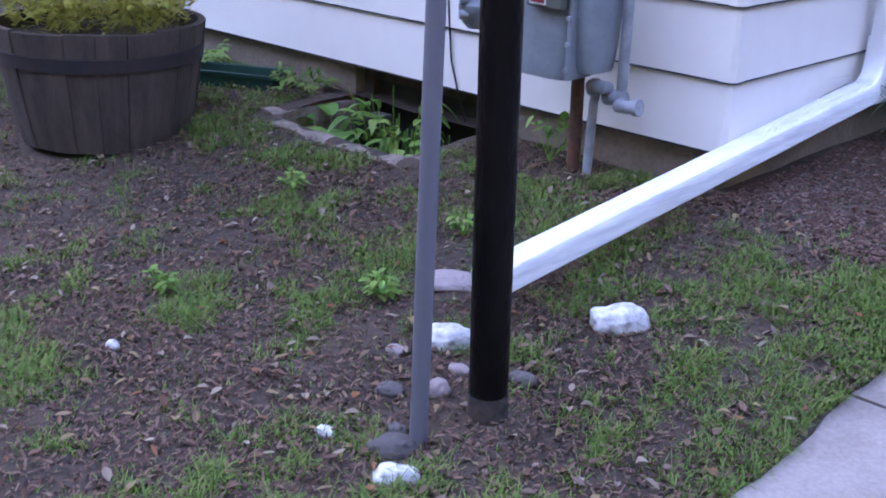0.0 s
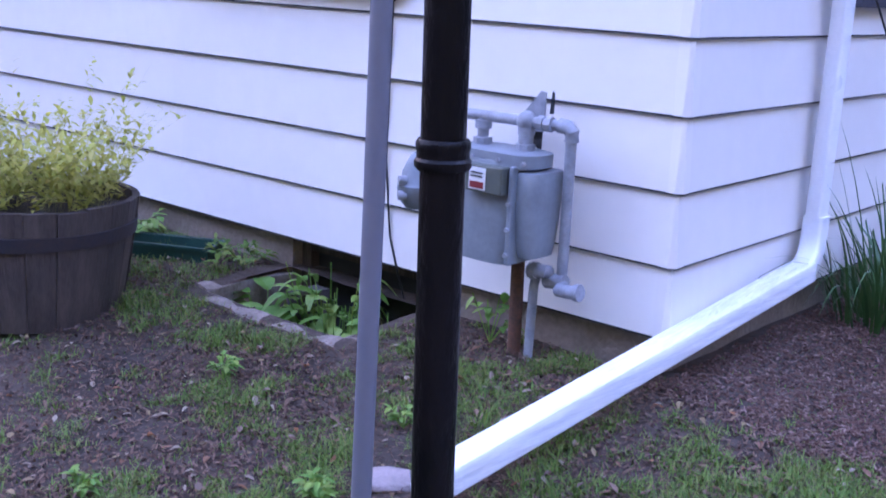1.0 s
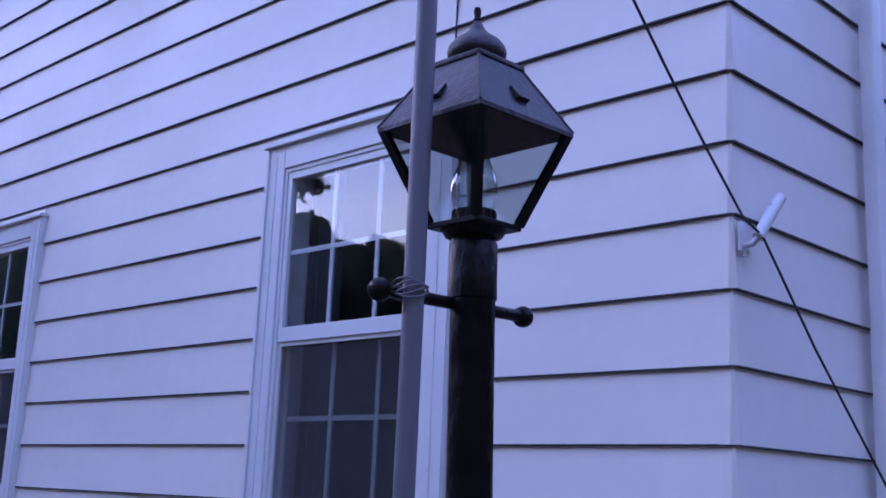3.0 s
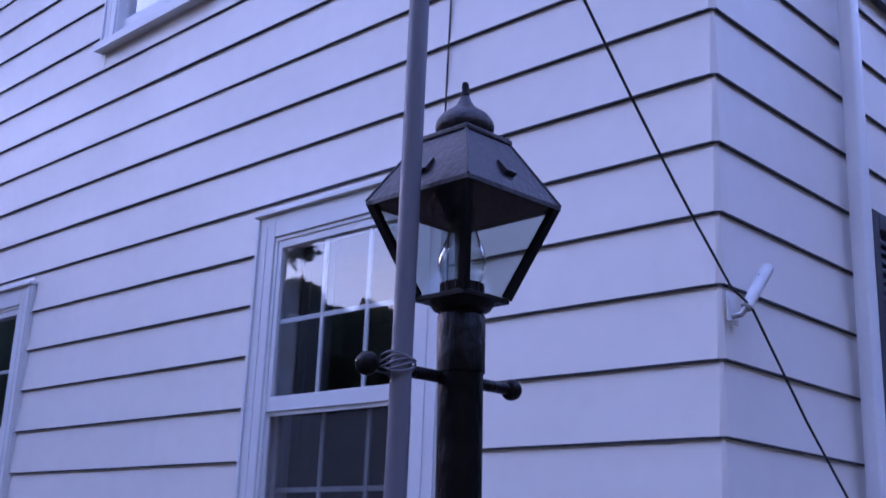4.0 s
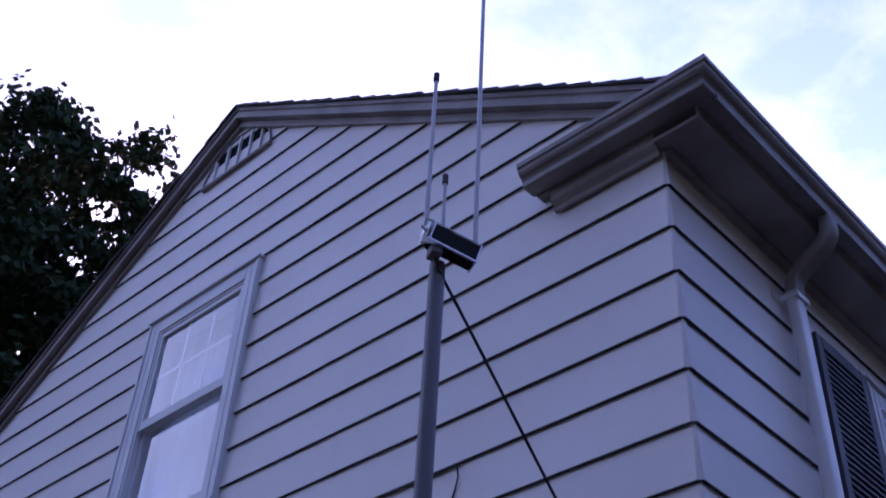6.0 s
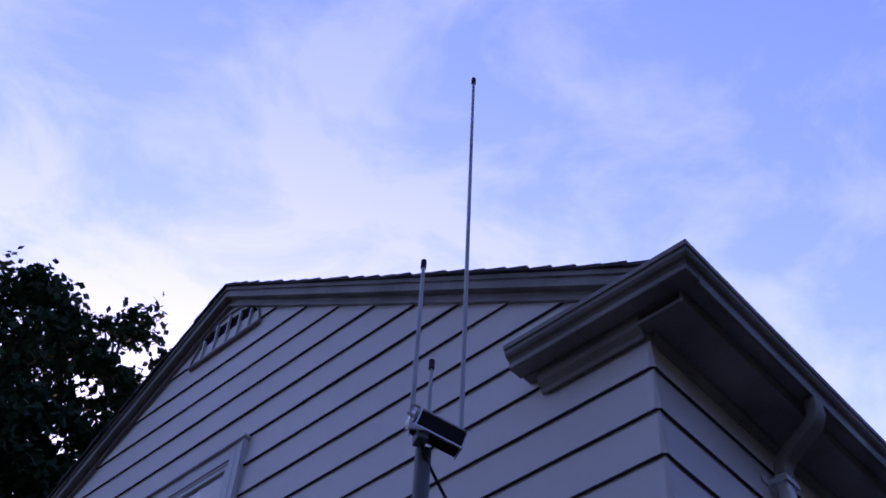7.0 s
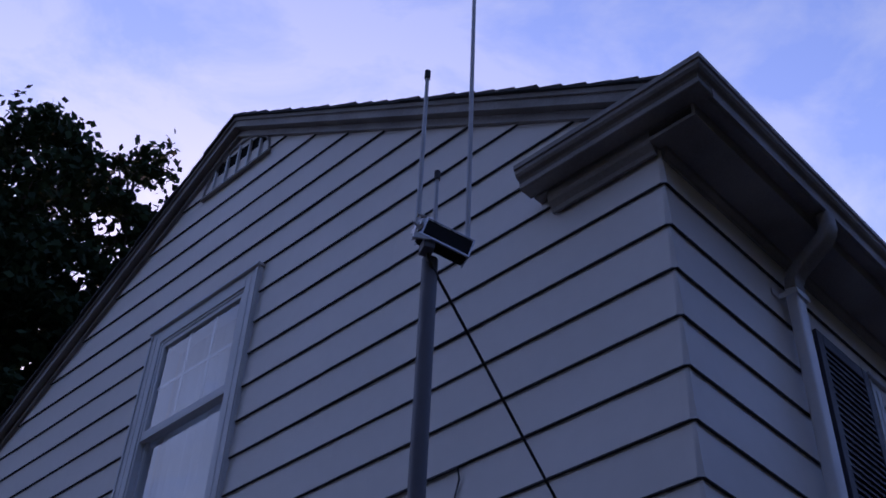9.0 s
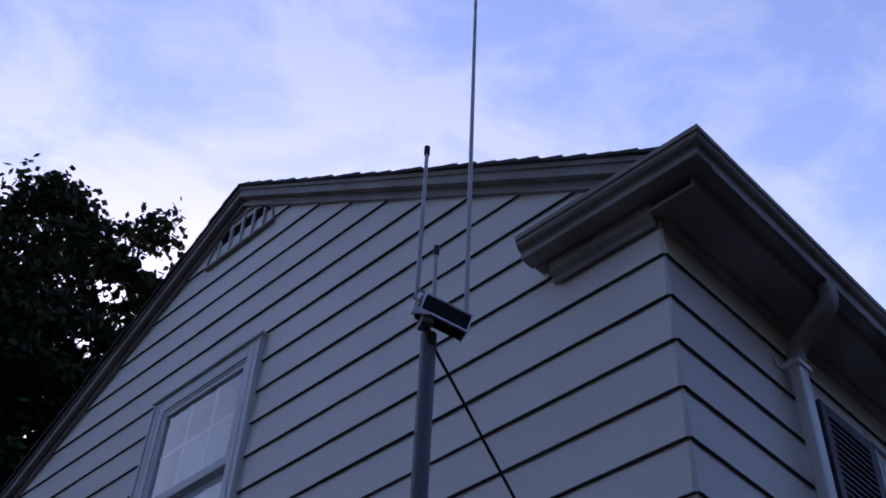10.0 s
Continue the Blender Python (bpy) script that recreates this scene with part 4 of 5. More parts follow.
# ---- walkway ----
walkway = tagged(new("pavement"), "worn pale concrete garden walk", "pavement", kind="structure")
yy = -8.72
wr = random.Random(2)
while yy < 9:
    ln = 0.90
    bm = bmesh.new()
    x0, x1 = 0.705, 2.02
    n = 16
    lo, hi = [], []
    for i in range(n + 1):
        y = yy + 0.006 + (ln - 0.012) * i / n
        jag = 0.022 * noise.noise((y * 5, 1.3, 0)) + 0.016 * noise.noise((y * 19, 4.3, 0))
        z = ground_z(0.9, y) + 0.006
        hi.append((bm.verts.new((x0 + jag + 0.008, y, z)), bm.verts.new((x1, y, z))))
        lo.append((bm.verts.new((x0 + jag, y, z - 0.012)), bm.verts.new((x0 + jag, y, z - 0.09)), bm.verts.new((x1, y, z - 0.09))))
    for i in range(n):
        bm.faces.new((hi[i][0], hi[i][1], hi[i + 1][1], hi[i + 1][0]))
        bm.faces.new((lo[i][0], hi[i][0], hi[i + 1][0], lo[i + 1][0]))
        bm.faces.new((lo[i][1], lo[i][0], lo[i + 1][0], lo[i + 1][1]))
        bm.faces.new((hi[i][1], lo[i][2], lo[i + 1][2], hi[i + 1][1]))
    bm.faces.new((lo[0][1], lo[0][2], hi[0][1], hi[0][0], lo[0][0]))
    bm.faces.new((lo[n][0], hi[n][0], hi[n][1], lo[n][2], lo[n][1]))
    bmesh.ops.recalc_face_normals(bm, faces=bm.faces[:])
    part("slab", bm, M_WALK, walkway)
    yy += ln

# ---- window well with cellar window ----
well = tagged(new("window_well"), "crumbling concrete window well beside the foundation", "window well", kind="structure")
def rough_block(x0, x1, y0, y1, z0, z1, seed, amp=0.010, cuts=5):
    bm = bmesh.new()
    box(bm, x0, x1, y0, y1, z0, z1)
    bmesh.ops.subdivide_edges(bm, edges=bm.edges[:], cuts=cuts, use_grid_fill=True)
    for v in bm.verts:
        v.co += Vector([amp * noise.noise((v.co.x * 9 + seed, v.co.y * 9, v.co.z * 9 + k * 7)) for k in range(3)])
    return bm


rim_z = -0.128
part("rim", rough_block(WELL[0] - 0.075, WELL[1] + 0.07, WELL[2] - 0.07, WELL[2] + 0.004, -0.62, rim_z - 0.012, 1, 0.017, 8), M_RIM, well)
part("rim", rough_block(WELL[0] - 0.075, WELL[0] + 0.004, WELL[2] + 0.006, 0.028, -0.62, rim_z - 0.004, 2, 0.016, 7), M_RIM, well)
part("rim", rough_block(WELL[1] - 0.004, WELL[1] + 0.07, WELL[2] + 0.006, 0.028, -0.62, rim_z - 0.004, 3, 0.014, 7), M_RIM, well)
part("pier", rough_block(WELL[0] + 0.14, WELL[0] + 0.21, -0.12, 0.02, -0.60, -0.15, 4, 0.006, 3), M_STONE, well)
bm = bmesh.new()
box(bm, WELL[0] - 0.02, WELL[1] + 0.02, WELL[2] - 0.02, 0.03, -0.66, -0.56)
part("well_floor", bm, M_SOIL, well)
cellar = tagged(new("window_6"), "dark recessed cellar window above the well", "window", kind="structure")
bm = bmesh.new()
for q in ((WELL[0] + 0.002, WELL[0] + 0.05, -0.395, -0.004), (WELL[1] - 0.05, WELL[1] - 0.002, -0.395, -0.004), (WELL[0] + 0.051, WELL[1] - 0.051, -0.395, -0.35), (WELL[0] + 0.051, WELL[1] - 0.051, -0.05, -0.004), (-1.215, -1.185, -0.349, -0.051)):
    box(bm, q[0], q[1], 0.075, 0.115, q[2], q[3])
part("window_frame", bm, M_OAK, cellar, "grey weathered wooden frame")
# dark panel in place of the unlit cellar behind the frame
bm = bmesh.new()
box(bm, WELL[0] + 0.002, WELL[1] - 0.002, 0.118, 0.145, -0.395, -0.004)
part("dark_board", bm, M_DARK, cellar)


# ---- foliage makers ----
def leaf_fan(verts, faces, p, d, length, width, droop=0.0, fold=0.15, n=4):
    """A pointed leaf with a folded mid rib, from p along d."""
    d = Vector(d).normalized()
    side = d.cross(Vector((0, 0, 1)))
    side = side.normalized() if side.length > 1e-3 else Vector((1, 0, 0))
    up = side.cross(d)
    base = len(verts)
    for i in range(n + 1):
        t = i / n
        w = width * math.sin(math.pi * min(t * 0.92 + 0.06, 1)) ** 0.8 * 0.5
        c = p + d * (length * t) - Vector((0, 0, droop * length * t * t))
        verts.append(tuple(c))
        verts.append(tuple(c + side * w + up * w * fold))
        verts.append(tuple(c - side * w + up * w * fold))
    for i in range(n):
        a, b = base + i * 3, base + (i + 1) * 3
        faces.append((a, a + 1, b + 1, b))
        faces.append((a, b, b + 2, a + 2))


def blade(verts, faces, p, yaw, lean, length, width, n=3):
    """A grass blade that bends over."""
    c, s = math.cos(yaw), math.sin(yaw)
    base = len(verts)
    x, z = 0.0, 0.0
    ang = 0.1
    for i in range(n + 1):
        w = width * (1 - (i / n) ** 1.6) * 0.5 + 0.0002
        verts.append((p[0] + c * x - s * w, p[1] + s * x + c * w, p[2] + z))
        verts.append((p[0] + c * x + s * w, p[1] + s * x - c * w, p[2] + z))
        ang += lean / n
        x += math.sin(ang) * length / n
        z += math.cos(ang) * length / n
    for i in range(n):
        a = base + 2 * i
        faces.append((a, a + 1, a + 3, a + 2))


def foliage(name, verts, faces, mat, parent=None, label="", category="", kind=""):
    ob = mesh_of(name, verts, faces, mat, parent)
    return tagged(ob, label, category, kind=kind)


# ---- half-barrel planter ----
TX, TY = -1.925, -0.77
tz = ground_z(TX, TY) - 0.01
tub = thing("barrel_planter", "weathered oak half-barrel planter on the lawn", "planter", at=(TX, TY, tz))
TR0, TR1, TH = 0.280, 0.345, 0.39
NST = 22
tr = random.Random(8)
for k in range(NST):
    a0, a1 = 2 * math.pi * k / NST + 0.004, 2 * math.pi * (k + 1) / NST - 0.004
    off = tr.uniform(-0.003, 0.003)
    hgt = TH + tr.uniform(-0.004, 0.004)
    bm = bmesh.new()
    rows = []
    for t in (0.0, 0.25, 0.5, 0.75, 1.0):
        r = TR0 + (TR1 - TR0) * (t ** 0.8) + off
        row = []
        for rr in (r, r - 0.024):
            for a in (a0, (a0 + a1) / 2, a1):
                row.append(bm.verts.new((rr * math.cos(a), rr * math.sin(a), hgt * t)))
        rows.append(row)
    for r0, r1 in zip(rows, rows[1:]):
        for i, j in ((0, 1), (1, 2), (2, 5), (5, 4), (4, 3), (3, 0)):
            bm.faces.new((r0[i], r0[j], r1[j], r1[i]))
    bm.faces.new((rows[-1][0], rows[-1][1], rows[-1][2], rows[-1][5], rows[-1][4], rows[-1][3]))
    part("stave", bm, M_OAK, tub)
for zz, hh in ((0.27, 0.045),):
    bm = bmesh.new()
    r0 = TR0 + (TR1 - TR0) * ((zz / TH) ** 0.8)
    r1 = TR0 + (TR1 - TR0) * (((zz + hh) / TH) ** 0.8)
    lathe(bm, [(r0 - 0.002, zz), (r0 + 0.006, zz), (r1 + 0.006, zz + hh), (r1 - 0.002, zz + hh)], 66)
    part("hoop", bm, M_HOOP, tub, "dark iron hoop", True)
bm = bmesh.new()
lathe(bm, [(0.0, TH - 0.05), (0.15, TH - 0.045), (TR1 - 0.03, TH - 0.055)], 30)
part("soil", bm, M_SOIL, tub)
hv, hf, sv, sf = [], [], [], []
hr = random.Random(11)
for k in range(330):
    a, r = hr.uniform(0, 6.283), math.sqrt(hr.random()) * 0.28
    p = Vector((r * math.cos(a), r * math.sin(a), TH - 0.05))
    tall = hr.uniform(0.12, 0.34) + (0.18 if hr.random() < 0.12 else 0)
    lean = Vector((math.cos(a), math.sin(a), 0)) * hr.uniform(0.0, 0.75) * tall + Vector((hr.uniform(-1, 1), hr.uniform(-1, 1), 0)) * 0.05
    for i in range(6):
        t0, t1 = i / 6, (i + 1) / 6
        b0, b1 = p + lean * t0 ** 1.6 + Vector((0, 0, tall * t0)), p + lean * t1 ** 1.6 + Vector((0, 0, tall * t1))
        n0 = len(sv)
        w = 0.0018
        sv += [tuple(b0 + Vector((w, 0, 0))), tuple(b0 + Vector((-w, w, 0))), tuple(b1 + Vector((-w, w, 0))), tuple(b1 + Vector((w, 0, 0)))]
        sf.append((n0, n0 + 1, n0 + 2, n0 + 3))
    for i in range(hr.randint(9, 17)):
        t = hr.uniform(0.25, 1.0)
        q = p + lean * t ** 1.6 + Vector((0, 0, tall * t))
        d = Vector((hr.uniform(-1, 1), hr.uniform(-1, 1), hr.uniform(-0.1, 0.9)))
        leaf_fan(hv, hf, q, d, hr.uniform(0.022, 0.048), hr.uniform(0.010, 0.021), hr.uniform(0, 0.5), 0.2, 2)
herb = thing("herb_plant", "leggy yellow-green herb growing in the barrel", "plant", at=(TX, TY, tz))
foliage("leaves", hv, hf, M_HERB, herb, kind="stuff")
foliage("stalk", sv, sf, M_HERB, herb, kind="stuff")

# ---- green trough behind the barrel ----
trough = thing("planter_trough", "dark green plastic window-box trough on the ground", "trough", at=(-2.01, -0.205, ground_z(-2.01, -0.205) - 0.03), turn=28)
bm = bmesh.new()
for q in ((-0.22, 0.22, -0.07, -0.062, 0.0, 0.085), (-0.22, 0.22, 0.062, 0.07, 0.0, 0.085), (-0.22, -0.212, -0.0615, 0.0615, 0.0, 0.085), (0.212, 0.22, -0.0615, 0.0615, 0.0, 0.085), (-0.2115, 0.2115, -0.0615, 0.0615, 0.0, 0.012)):
    box(bm, *q)
for q in ((-0.23, 0.23, -0.08, -0.0705, 0.074, 0.087), (-0.23, 0.23, 0.0705, 0.08, 0.074, 0.087), (0.2205, 0.23, -0.07, 0.07, 0.074, 0.087), (-0.23, -0.2205, -0.07, 0.07, 0.074, 0.087)):
    box(bm, *q)
part("trough_body", bm, M_GREENPL, trough)
bm = bmesh.new()
box(bm, -0.2112, 0.2112, -0.0612, 0.0612, 0.0125, 0.05)
part("soil", bm, M_SOIL, trough)

# ---- plants in the well and by the wall ----
def leafy_plant(name, label, at, stems, height, spread, leaf, width, mat, seed, droop=0.35):
    r = random.Random(seed)
    v, f, s, g = [], [], [], []
    for _ in range(stems):
        a = r.uniform(0, 6.283)
        tip = Vector((math.cos(a) * spread * r.uniform(0.3, 1), math.sin(a) * spread * r.uniform(0.3, 1), height * r.uniform(0.45, 1)))
        for i in range(5):
            b0, b1 = tip * (i / 5), tip * ((i + 1) / 5)
            n0 = len(s)
            s += [tuple(b0 + Vector((0.002, 0, 0))), tuple(b0 - Vector((0.002, 0.001, 0))), tuple(b1 - Vector((0.002, 0.001, 0))), tuple(b1 + Vector((0.002, 0, 0)))]
            g.append((n0, n0 + 1, n0 + 2, n0 + 3))
        for i in range(r.randint(3, 6)):
            t = r.uniform(0.55, 1.0)
            d = Vector((math.cos(a + r.uniform(-1.4, 1.4)), math.sin(a + r.uniform(-1.4, 1.4)), r.uniform(-0.1, 0.6)))
            leaf_fan(v, f, tip * t, d, leaf * r.uniform(0.6, 1.15), width * r.uniform(0.7, 1.1), droop * r.uniform(0.4, 1.4), 0.25, 5)
    pl = thing(name, label, "plant", at=at)
    foliage("leaves", v, f, mat, pl, kind="stuff")
    foliage("stalk", s, g, mat, pl, kind="stuff")
    return pl


leafy_plant("weed", "broad-leaved green weed growing in the window well", (-1.42, -0.20, -0.56), 26, 0.43, 0.13, 0.11, 0.080, M_WEED, 1, 0.7)
leafy_plant("weed", "tall leafy weed against the cellar wall", (-1.22, -0.07, -0.56), 34, 0.58, 0.20, 0.10, 0.040, M_WEED, 2, 0.8)
leafy_plant("weed", "yellow-green weed at the front of the window well", (-1.02, -0.22, -0.56), 60, 0.46, 0.15, 0.085, 0.045, M_WEED, 3, 0.8)
leafy_plant("weed", "pale broad-leaved weed in the window well", (-0.90, -0.16, -0.56), 8, 0.50, 0.08, 0.10, 0.08, M_WEED, 4)
leafy_plant("weed", "small weed at the foot of the meter pipe", (-0.52, -0.10, ground_z(-0.52, -0.1)), 6, 0.16, 0.07, 0.05, 0.025, M_WEED, 5)
leafy_plant("weed", "low green weeds along the foundation", (-2.30, -0.16, ground_z(-2.3, -0.16)), 22, 0.13, 0.22, 0.06, 0.03, M_WEED, 6)
leafy_plant("weed", "low green weeds beside the trough", (-1.66, -0.10, ground_z(-1.66, -0.1)), 18, 0.09, 0.16, 0.05, 0.02, M_GRASS, 7)

# tall strap-leaved grass by the downspout
bv, bf = [], []
br = random.Random(21)
gbx, gby = 0.20, 1.22
for k in range(220):
    a, r = br.uniform(0, 6.283), 0.20 * math.sqrt(br.random())
    p = (r * math.cos(a), r * 1.5 * math.sin(a), -0.01)
    blade(bv, bf, p, a + br.uniform(-0.7, 0.7), br.uniform(0.2, 2.1), br.uniform(0.35, 0.78), br.uniform(0.007, 0.013), 6)
tuft = thing("ornamental_grass", "tall dark green strap-leaved grass clump by the wall", "plant", at=(gbx, gby, ground_z(gbx, gby)))
foliage("leaves", bv, bf, M_BLADE, tuft, kind="stuff")

# ---- gas meter ----
meter = thing("gas_meter", "grey painted gas meter with pipes on the wall", "gas meter", at=(-0.44, -0.15, 0.0))


def tube(name, pts, r, mat=M_PIPE, label="", parent=None, seg=16):
    bm = bmesh.new()
    sweep(bm, pts, r, seg)
    return part(name, bm, mat, parent or meter, label, True)


def lobed(x0, x1, y0, y1, z0, z1, taper):
    """A cast housing: rounded box, narrower towards its foot."""
    bm = bmesh.new()
    ring = []
    for t in (0.0, 0.12, 0.3, 0.75, 0.95, 1.0):
        z = z0 + (z1 - z0) * t
        k = 1 - taper * (1 - t) ** 2
        if t in (0.0, 1.0):
            k *= 0.93
        cx, cy, hx, hy = (x0 + x1) / 2, (y0 + y1) / 2, (x1 - x0) / 2 * k, (y1 - y0) / 2 * k
        row = []
        for i in range(28):
            a = 2 * math.pi * i / 28
            c, s = math.cos(a), math.sin(a)
            row.append(bm.verts.new((cx + math.copysign(abs(c) ** 0.55, c) * hx, cy + math.copysign(abs(s) ** 0.55, s) * hy, z)))
        ring.append(row)
    for r0, r1 in zip(ring, ring[1:]):
        for i in range(28):
            bm.faces.new((r0[i], r0[(i + 1) % 28], r1[(i + 1) % 28], r1[i]))
    bm.faces.new(ring[0][::-1])
    bm.faces.new(ring[-1])
    return bm


part("front_case", lobed(-0.140, 0.092, -0.122, -0.02, 0.178, 0.462, 0.14), M_METER, meter, "", True)
part("side_case", lobed(0.075, 0.158, -0.108, 0.05, 0.205, 0.440, 0.24), M_METER, meter, "rounded bellows housing", True)
bm = bmesh.new()
box(bm, 0.084, 0.098, -0.126, -0.015, 0.185, 0.455, 0.004)
part("flange", bm, M_METER, meter)
for zz in (0.215, 0.285, 0.355):
    tube("flange_bolt", [(0.091, -0.134, zz), (0.091, -0.124, zz)], 0.007, M_PIPE, seg=6)
part("top_cover", lobed(-0.145, 0.136, -0.115, 0.04, 0.445, 0.487, 0.0), M_METER, meter, "", True)
for xx in (-0.13, -0.05, 0.04, 0.12):
    tube("cover_bolt", [(xx, -0.108, 0.466), (xx, -0.122, 0.466)], 0.006, M_PIPE, seg=6)
bm = bmesh.new()
box(bm, -0.045, 0.078, -0.150, -0.112, 0.376, 0.452, 0.004)
idx = part("index_box", bm, material("olive_index_housing", (0.10, 0.11, 0.09), rough=0.4), meter, "dark index housing with a white and red dial label")
bm = bmesh.new()
box(bm, -0.030, 0.026, -0.1525, -0.1505, 0.384, 0.444)
part("dial_label", bm, M_WHITEPL, idx, "white label")
bm = bmesh.new()
box(bm, -0.025, 0.021, -0.1545, -0.153, 0.388, 0.406)
part("red_bar", bm, M_RED, idx)
bm = bmesh.new()
for k in range(2):
    box(bm, -0.023, 0.017, -0.1545, -0.153, 0.418 + k * 0.010, 0.422 + k * 0.010)
part("dial_marks", bm, M_DARK, idx)
# stand pipes out of the top, unions, cross pipe and riser
tube("inlet_riser", [(-0.095, -0.02, 0.44), (-0.095, -0.02, 0.56)], 0.016)
tube("outlet_riser", [(0.055, -0.02, 0.44), (0.055, -0.02, 0.565)], 0.021)
for xx in (-0.095, 0.055):
    bm = bmesh.new()
    lathe(bm, [(0.015, 0.480), (0.027, 0.482), (0.027, 0.504), (0.015, 0.506)], 8, (xx, -0.02, 0))
    part("union_nut", bm, M_PIPE, meter)
    bm = bmesh.new()
    lathe(bm, [(0.012, 0.528), (0.024, 0.530), (0.024, 0.552), (0.012, 0.554)], 12, (xx, -0.02, 0))
    part("collar", bm, M_PIPE, meter, "", True)
tube("cross_pipe", [(-0.27, -0.02, 0.562), (-0.15, -0.02, 0.564), (0.0, -0.02, 0.566), (0.055, -0.02, 0.566), (0.12, -0.015, 0.566), (0.165, 0.0, 0.563)], 0.0155)
bm = bmesh.new()
bmesh.ops.create_uvsphere(bm, u_segments=16, v_segments=10, radius=0.029, matrix=Matrix.Translation((0.055, -0.02, 0.566)))
part("tee", bm, M_PIPE, meter, "", True)
for xx in (0.092, 0.118):
    tube("coupling", [(xx, -0.017, 0.566), (xx + 0.018, -0.015, 0.566)], 0.0215, seg=8)
tube("drop_pipe", [(0.155, 0.0, 0.563), (0.178, 0.002, 0.56), (0.186, 0.004, 0.548), (0.186, 0.006, 0.50), (0.172, 0.03, 0.14)], 0.0155)
tube("elbow", [(0.15, 0.0, 0.565), (0.175, 0.002, 0.562), (0.187, 0.004, 0.55), (0.187, 0.005, 0.525)], 0.021)
tube("standpipe", [(-0.27, -0.02, 0.565), (-0.285, -0.018, 0.555), (-0.29, -0.016, 0.53), (-0.29, 0.0, 0.43)], 0.0155)
bm = bmesh.new()
lathe(bm, [(0.0, 0.255), (0.030, 0.257), (0.046, 0.275), (0.050, 0.30), (0.058, 0.312), (0.058, 0.328), (0.048, 0.34), (0.044, 0.37), (0.030, 0.40), (0.020, 0.42), (0.0, 0.43)], 24, (-0.345, -0.01, 0))
reg_part = part("regulator", bm, M_METER, meter, "round pressure regulator", True)
for zz in (0.30, 0.345):
    tube("regulator_port", [(-0.345, -0.055, zz), (-0.36, -0.075, zz)], 0.014, parent=reg_part)
tube("link_pipe", [(-0.335, -0.01, 0.35), (-0.30, -0.01, 0.38), (-0.29, -0.005, 0.43)], 0.0145)
tube("valve_body", [(0.125, 0.03, 0.125), (0.15, 0.025, 0.13), (0.19, 0.02, 0.132)], 0.0225)
tube("valve_tee", [(0.135, 0.015, 0.155), (0.14, -0.01, 0.16), (0.10, -0.012, 0.162)], 0.019)
tube("capped_branch", [(0.185, 0.02, 0.122), (0.195, -0.01, 0.118), (0.225, -0.018, 0.122), (0.255, -0.018, 0.126)], 0.0185)
tube("branch_cap", [(0.252, -0.018, 0.126), (0.268, -0.018, 0.128)], 0.024, seg=10)
tube("valve_pipe", [(0.085, 0.03, 0.125), (0.08, 0.03, 0.10), (0.075, 0.03, -0.15)], 0.0135)
tube("valve_handle", [(0.09, 0.0, 0.15), (0.115, -0.005, 0.158)], 0.024, seg=10)
tube("service_pipe", [(0.02, 0.02, 0.20), (0.02, 0.03, 0.16), (0.018, 0.04, -0.16)], 0.0195, M_RUST, "rusty iron service pipe")
bm = bmesh.new()
extrude(bm, [(-0.01, 0.0), (0.032, 0.0), (0.032, 0.11), (0.016, 0.112), (-0.045, 0.04), (-0.05, 0.0)], 0.062, 0.068, "y")
flap = part("fin_plate", bm, M_PIPE, meter, "pale bent bracket plate behind the pipes")
flap.matrix_local = pose(0.02, 0, 0.53)
# dark plates; the triangle stands in for the shade of an opening
bm = bmesh.new()
extrude(bm, [(-0.075, 0.55), (0.03, 0.55), (0.03, 0.47)], 0.085, 0.091, "y")
extrude(bm, [(0.053, 0.58), (0.064, 0.58), (0.064, 0.635), (0.058, 0.642)], 0.085, 0.091, "y")
part("dark_bracket", bm, M_DARK, meter)


# ---- stones ----
def stone(name, label, mat, at, size, seed, group="stones on the lawn", lumps=0.22, turn=0.0):
    bm = bmesh.new()
    bmesh.ops.create_icosphere(bm, subdivisions=4, radius=1.0)
    for v in bm.verts:
        n = v.co.normalized()
        k = 1 + lumps * noise.noise(n * 1.3 + Vector((seed * 3.1, 0, 0))) + lumps * 0.5 * noise.noise(n * 3.2 + Vector((0, seed * 2.7, 0))) + lumps * 0.18 * noise.noise(n * 8 + Vector((0, 0, seed)))
        q = n * k
        q = Vector([math.copysign(abs(c) ** 0.92, c) for c in q])
        v.co = Vector((q.x * size[0], q.y * size[1], q.z * size[2]))
    ob = link(name, bm, mat, None, True)
    ob.matrix_world = pose(at[0], at[1], ground_z(at[0], at[1]) + size[2] * 0.25, 0, 0, turn)
    return tagged(ob, label, "stone", group)


stone("rock", "whitewashed rock lying in the grass", M_ROCK, (0.225, -0.762), (0.068, 0.046, 0.036), 1, turn=48)
stone("rock", "whitewashed rock lying behind the lamp post", M_ROCK, (-0.022, -1.055), (0.058, 0.042, 0.032), 2, turn=40)
stone("rock", "whitewashed rock half sunk in the lawn", M_ROCK, (0.258, -1.485), (0.045, 0.030, 0.018), 3, turn=40)
stone("rock", "grey field stone at the foot of the mast", M_STONE, (0.185, -1.425), (0.048, 0.036, 0.022), 4, turn=60)
stone("rock", "rounded grey field stone near the mast", M_STONE, (0.03, -1.285), (0.030, 0.025, 0.018), 5, turn=20)
stone("rock", "pinkish field stone between mast and post", M_PINK, (0.106, -1.222), (0.026, 0.022, 0.026), 6)
stone("rock", "grey field stone beside the lamp post", M_STONE, (0.205, -1.075), (0.030, 0.024, 0.018), 7)
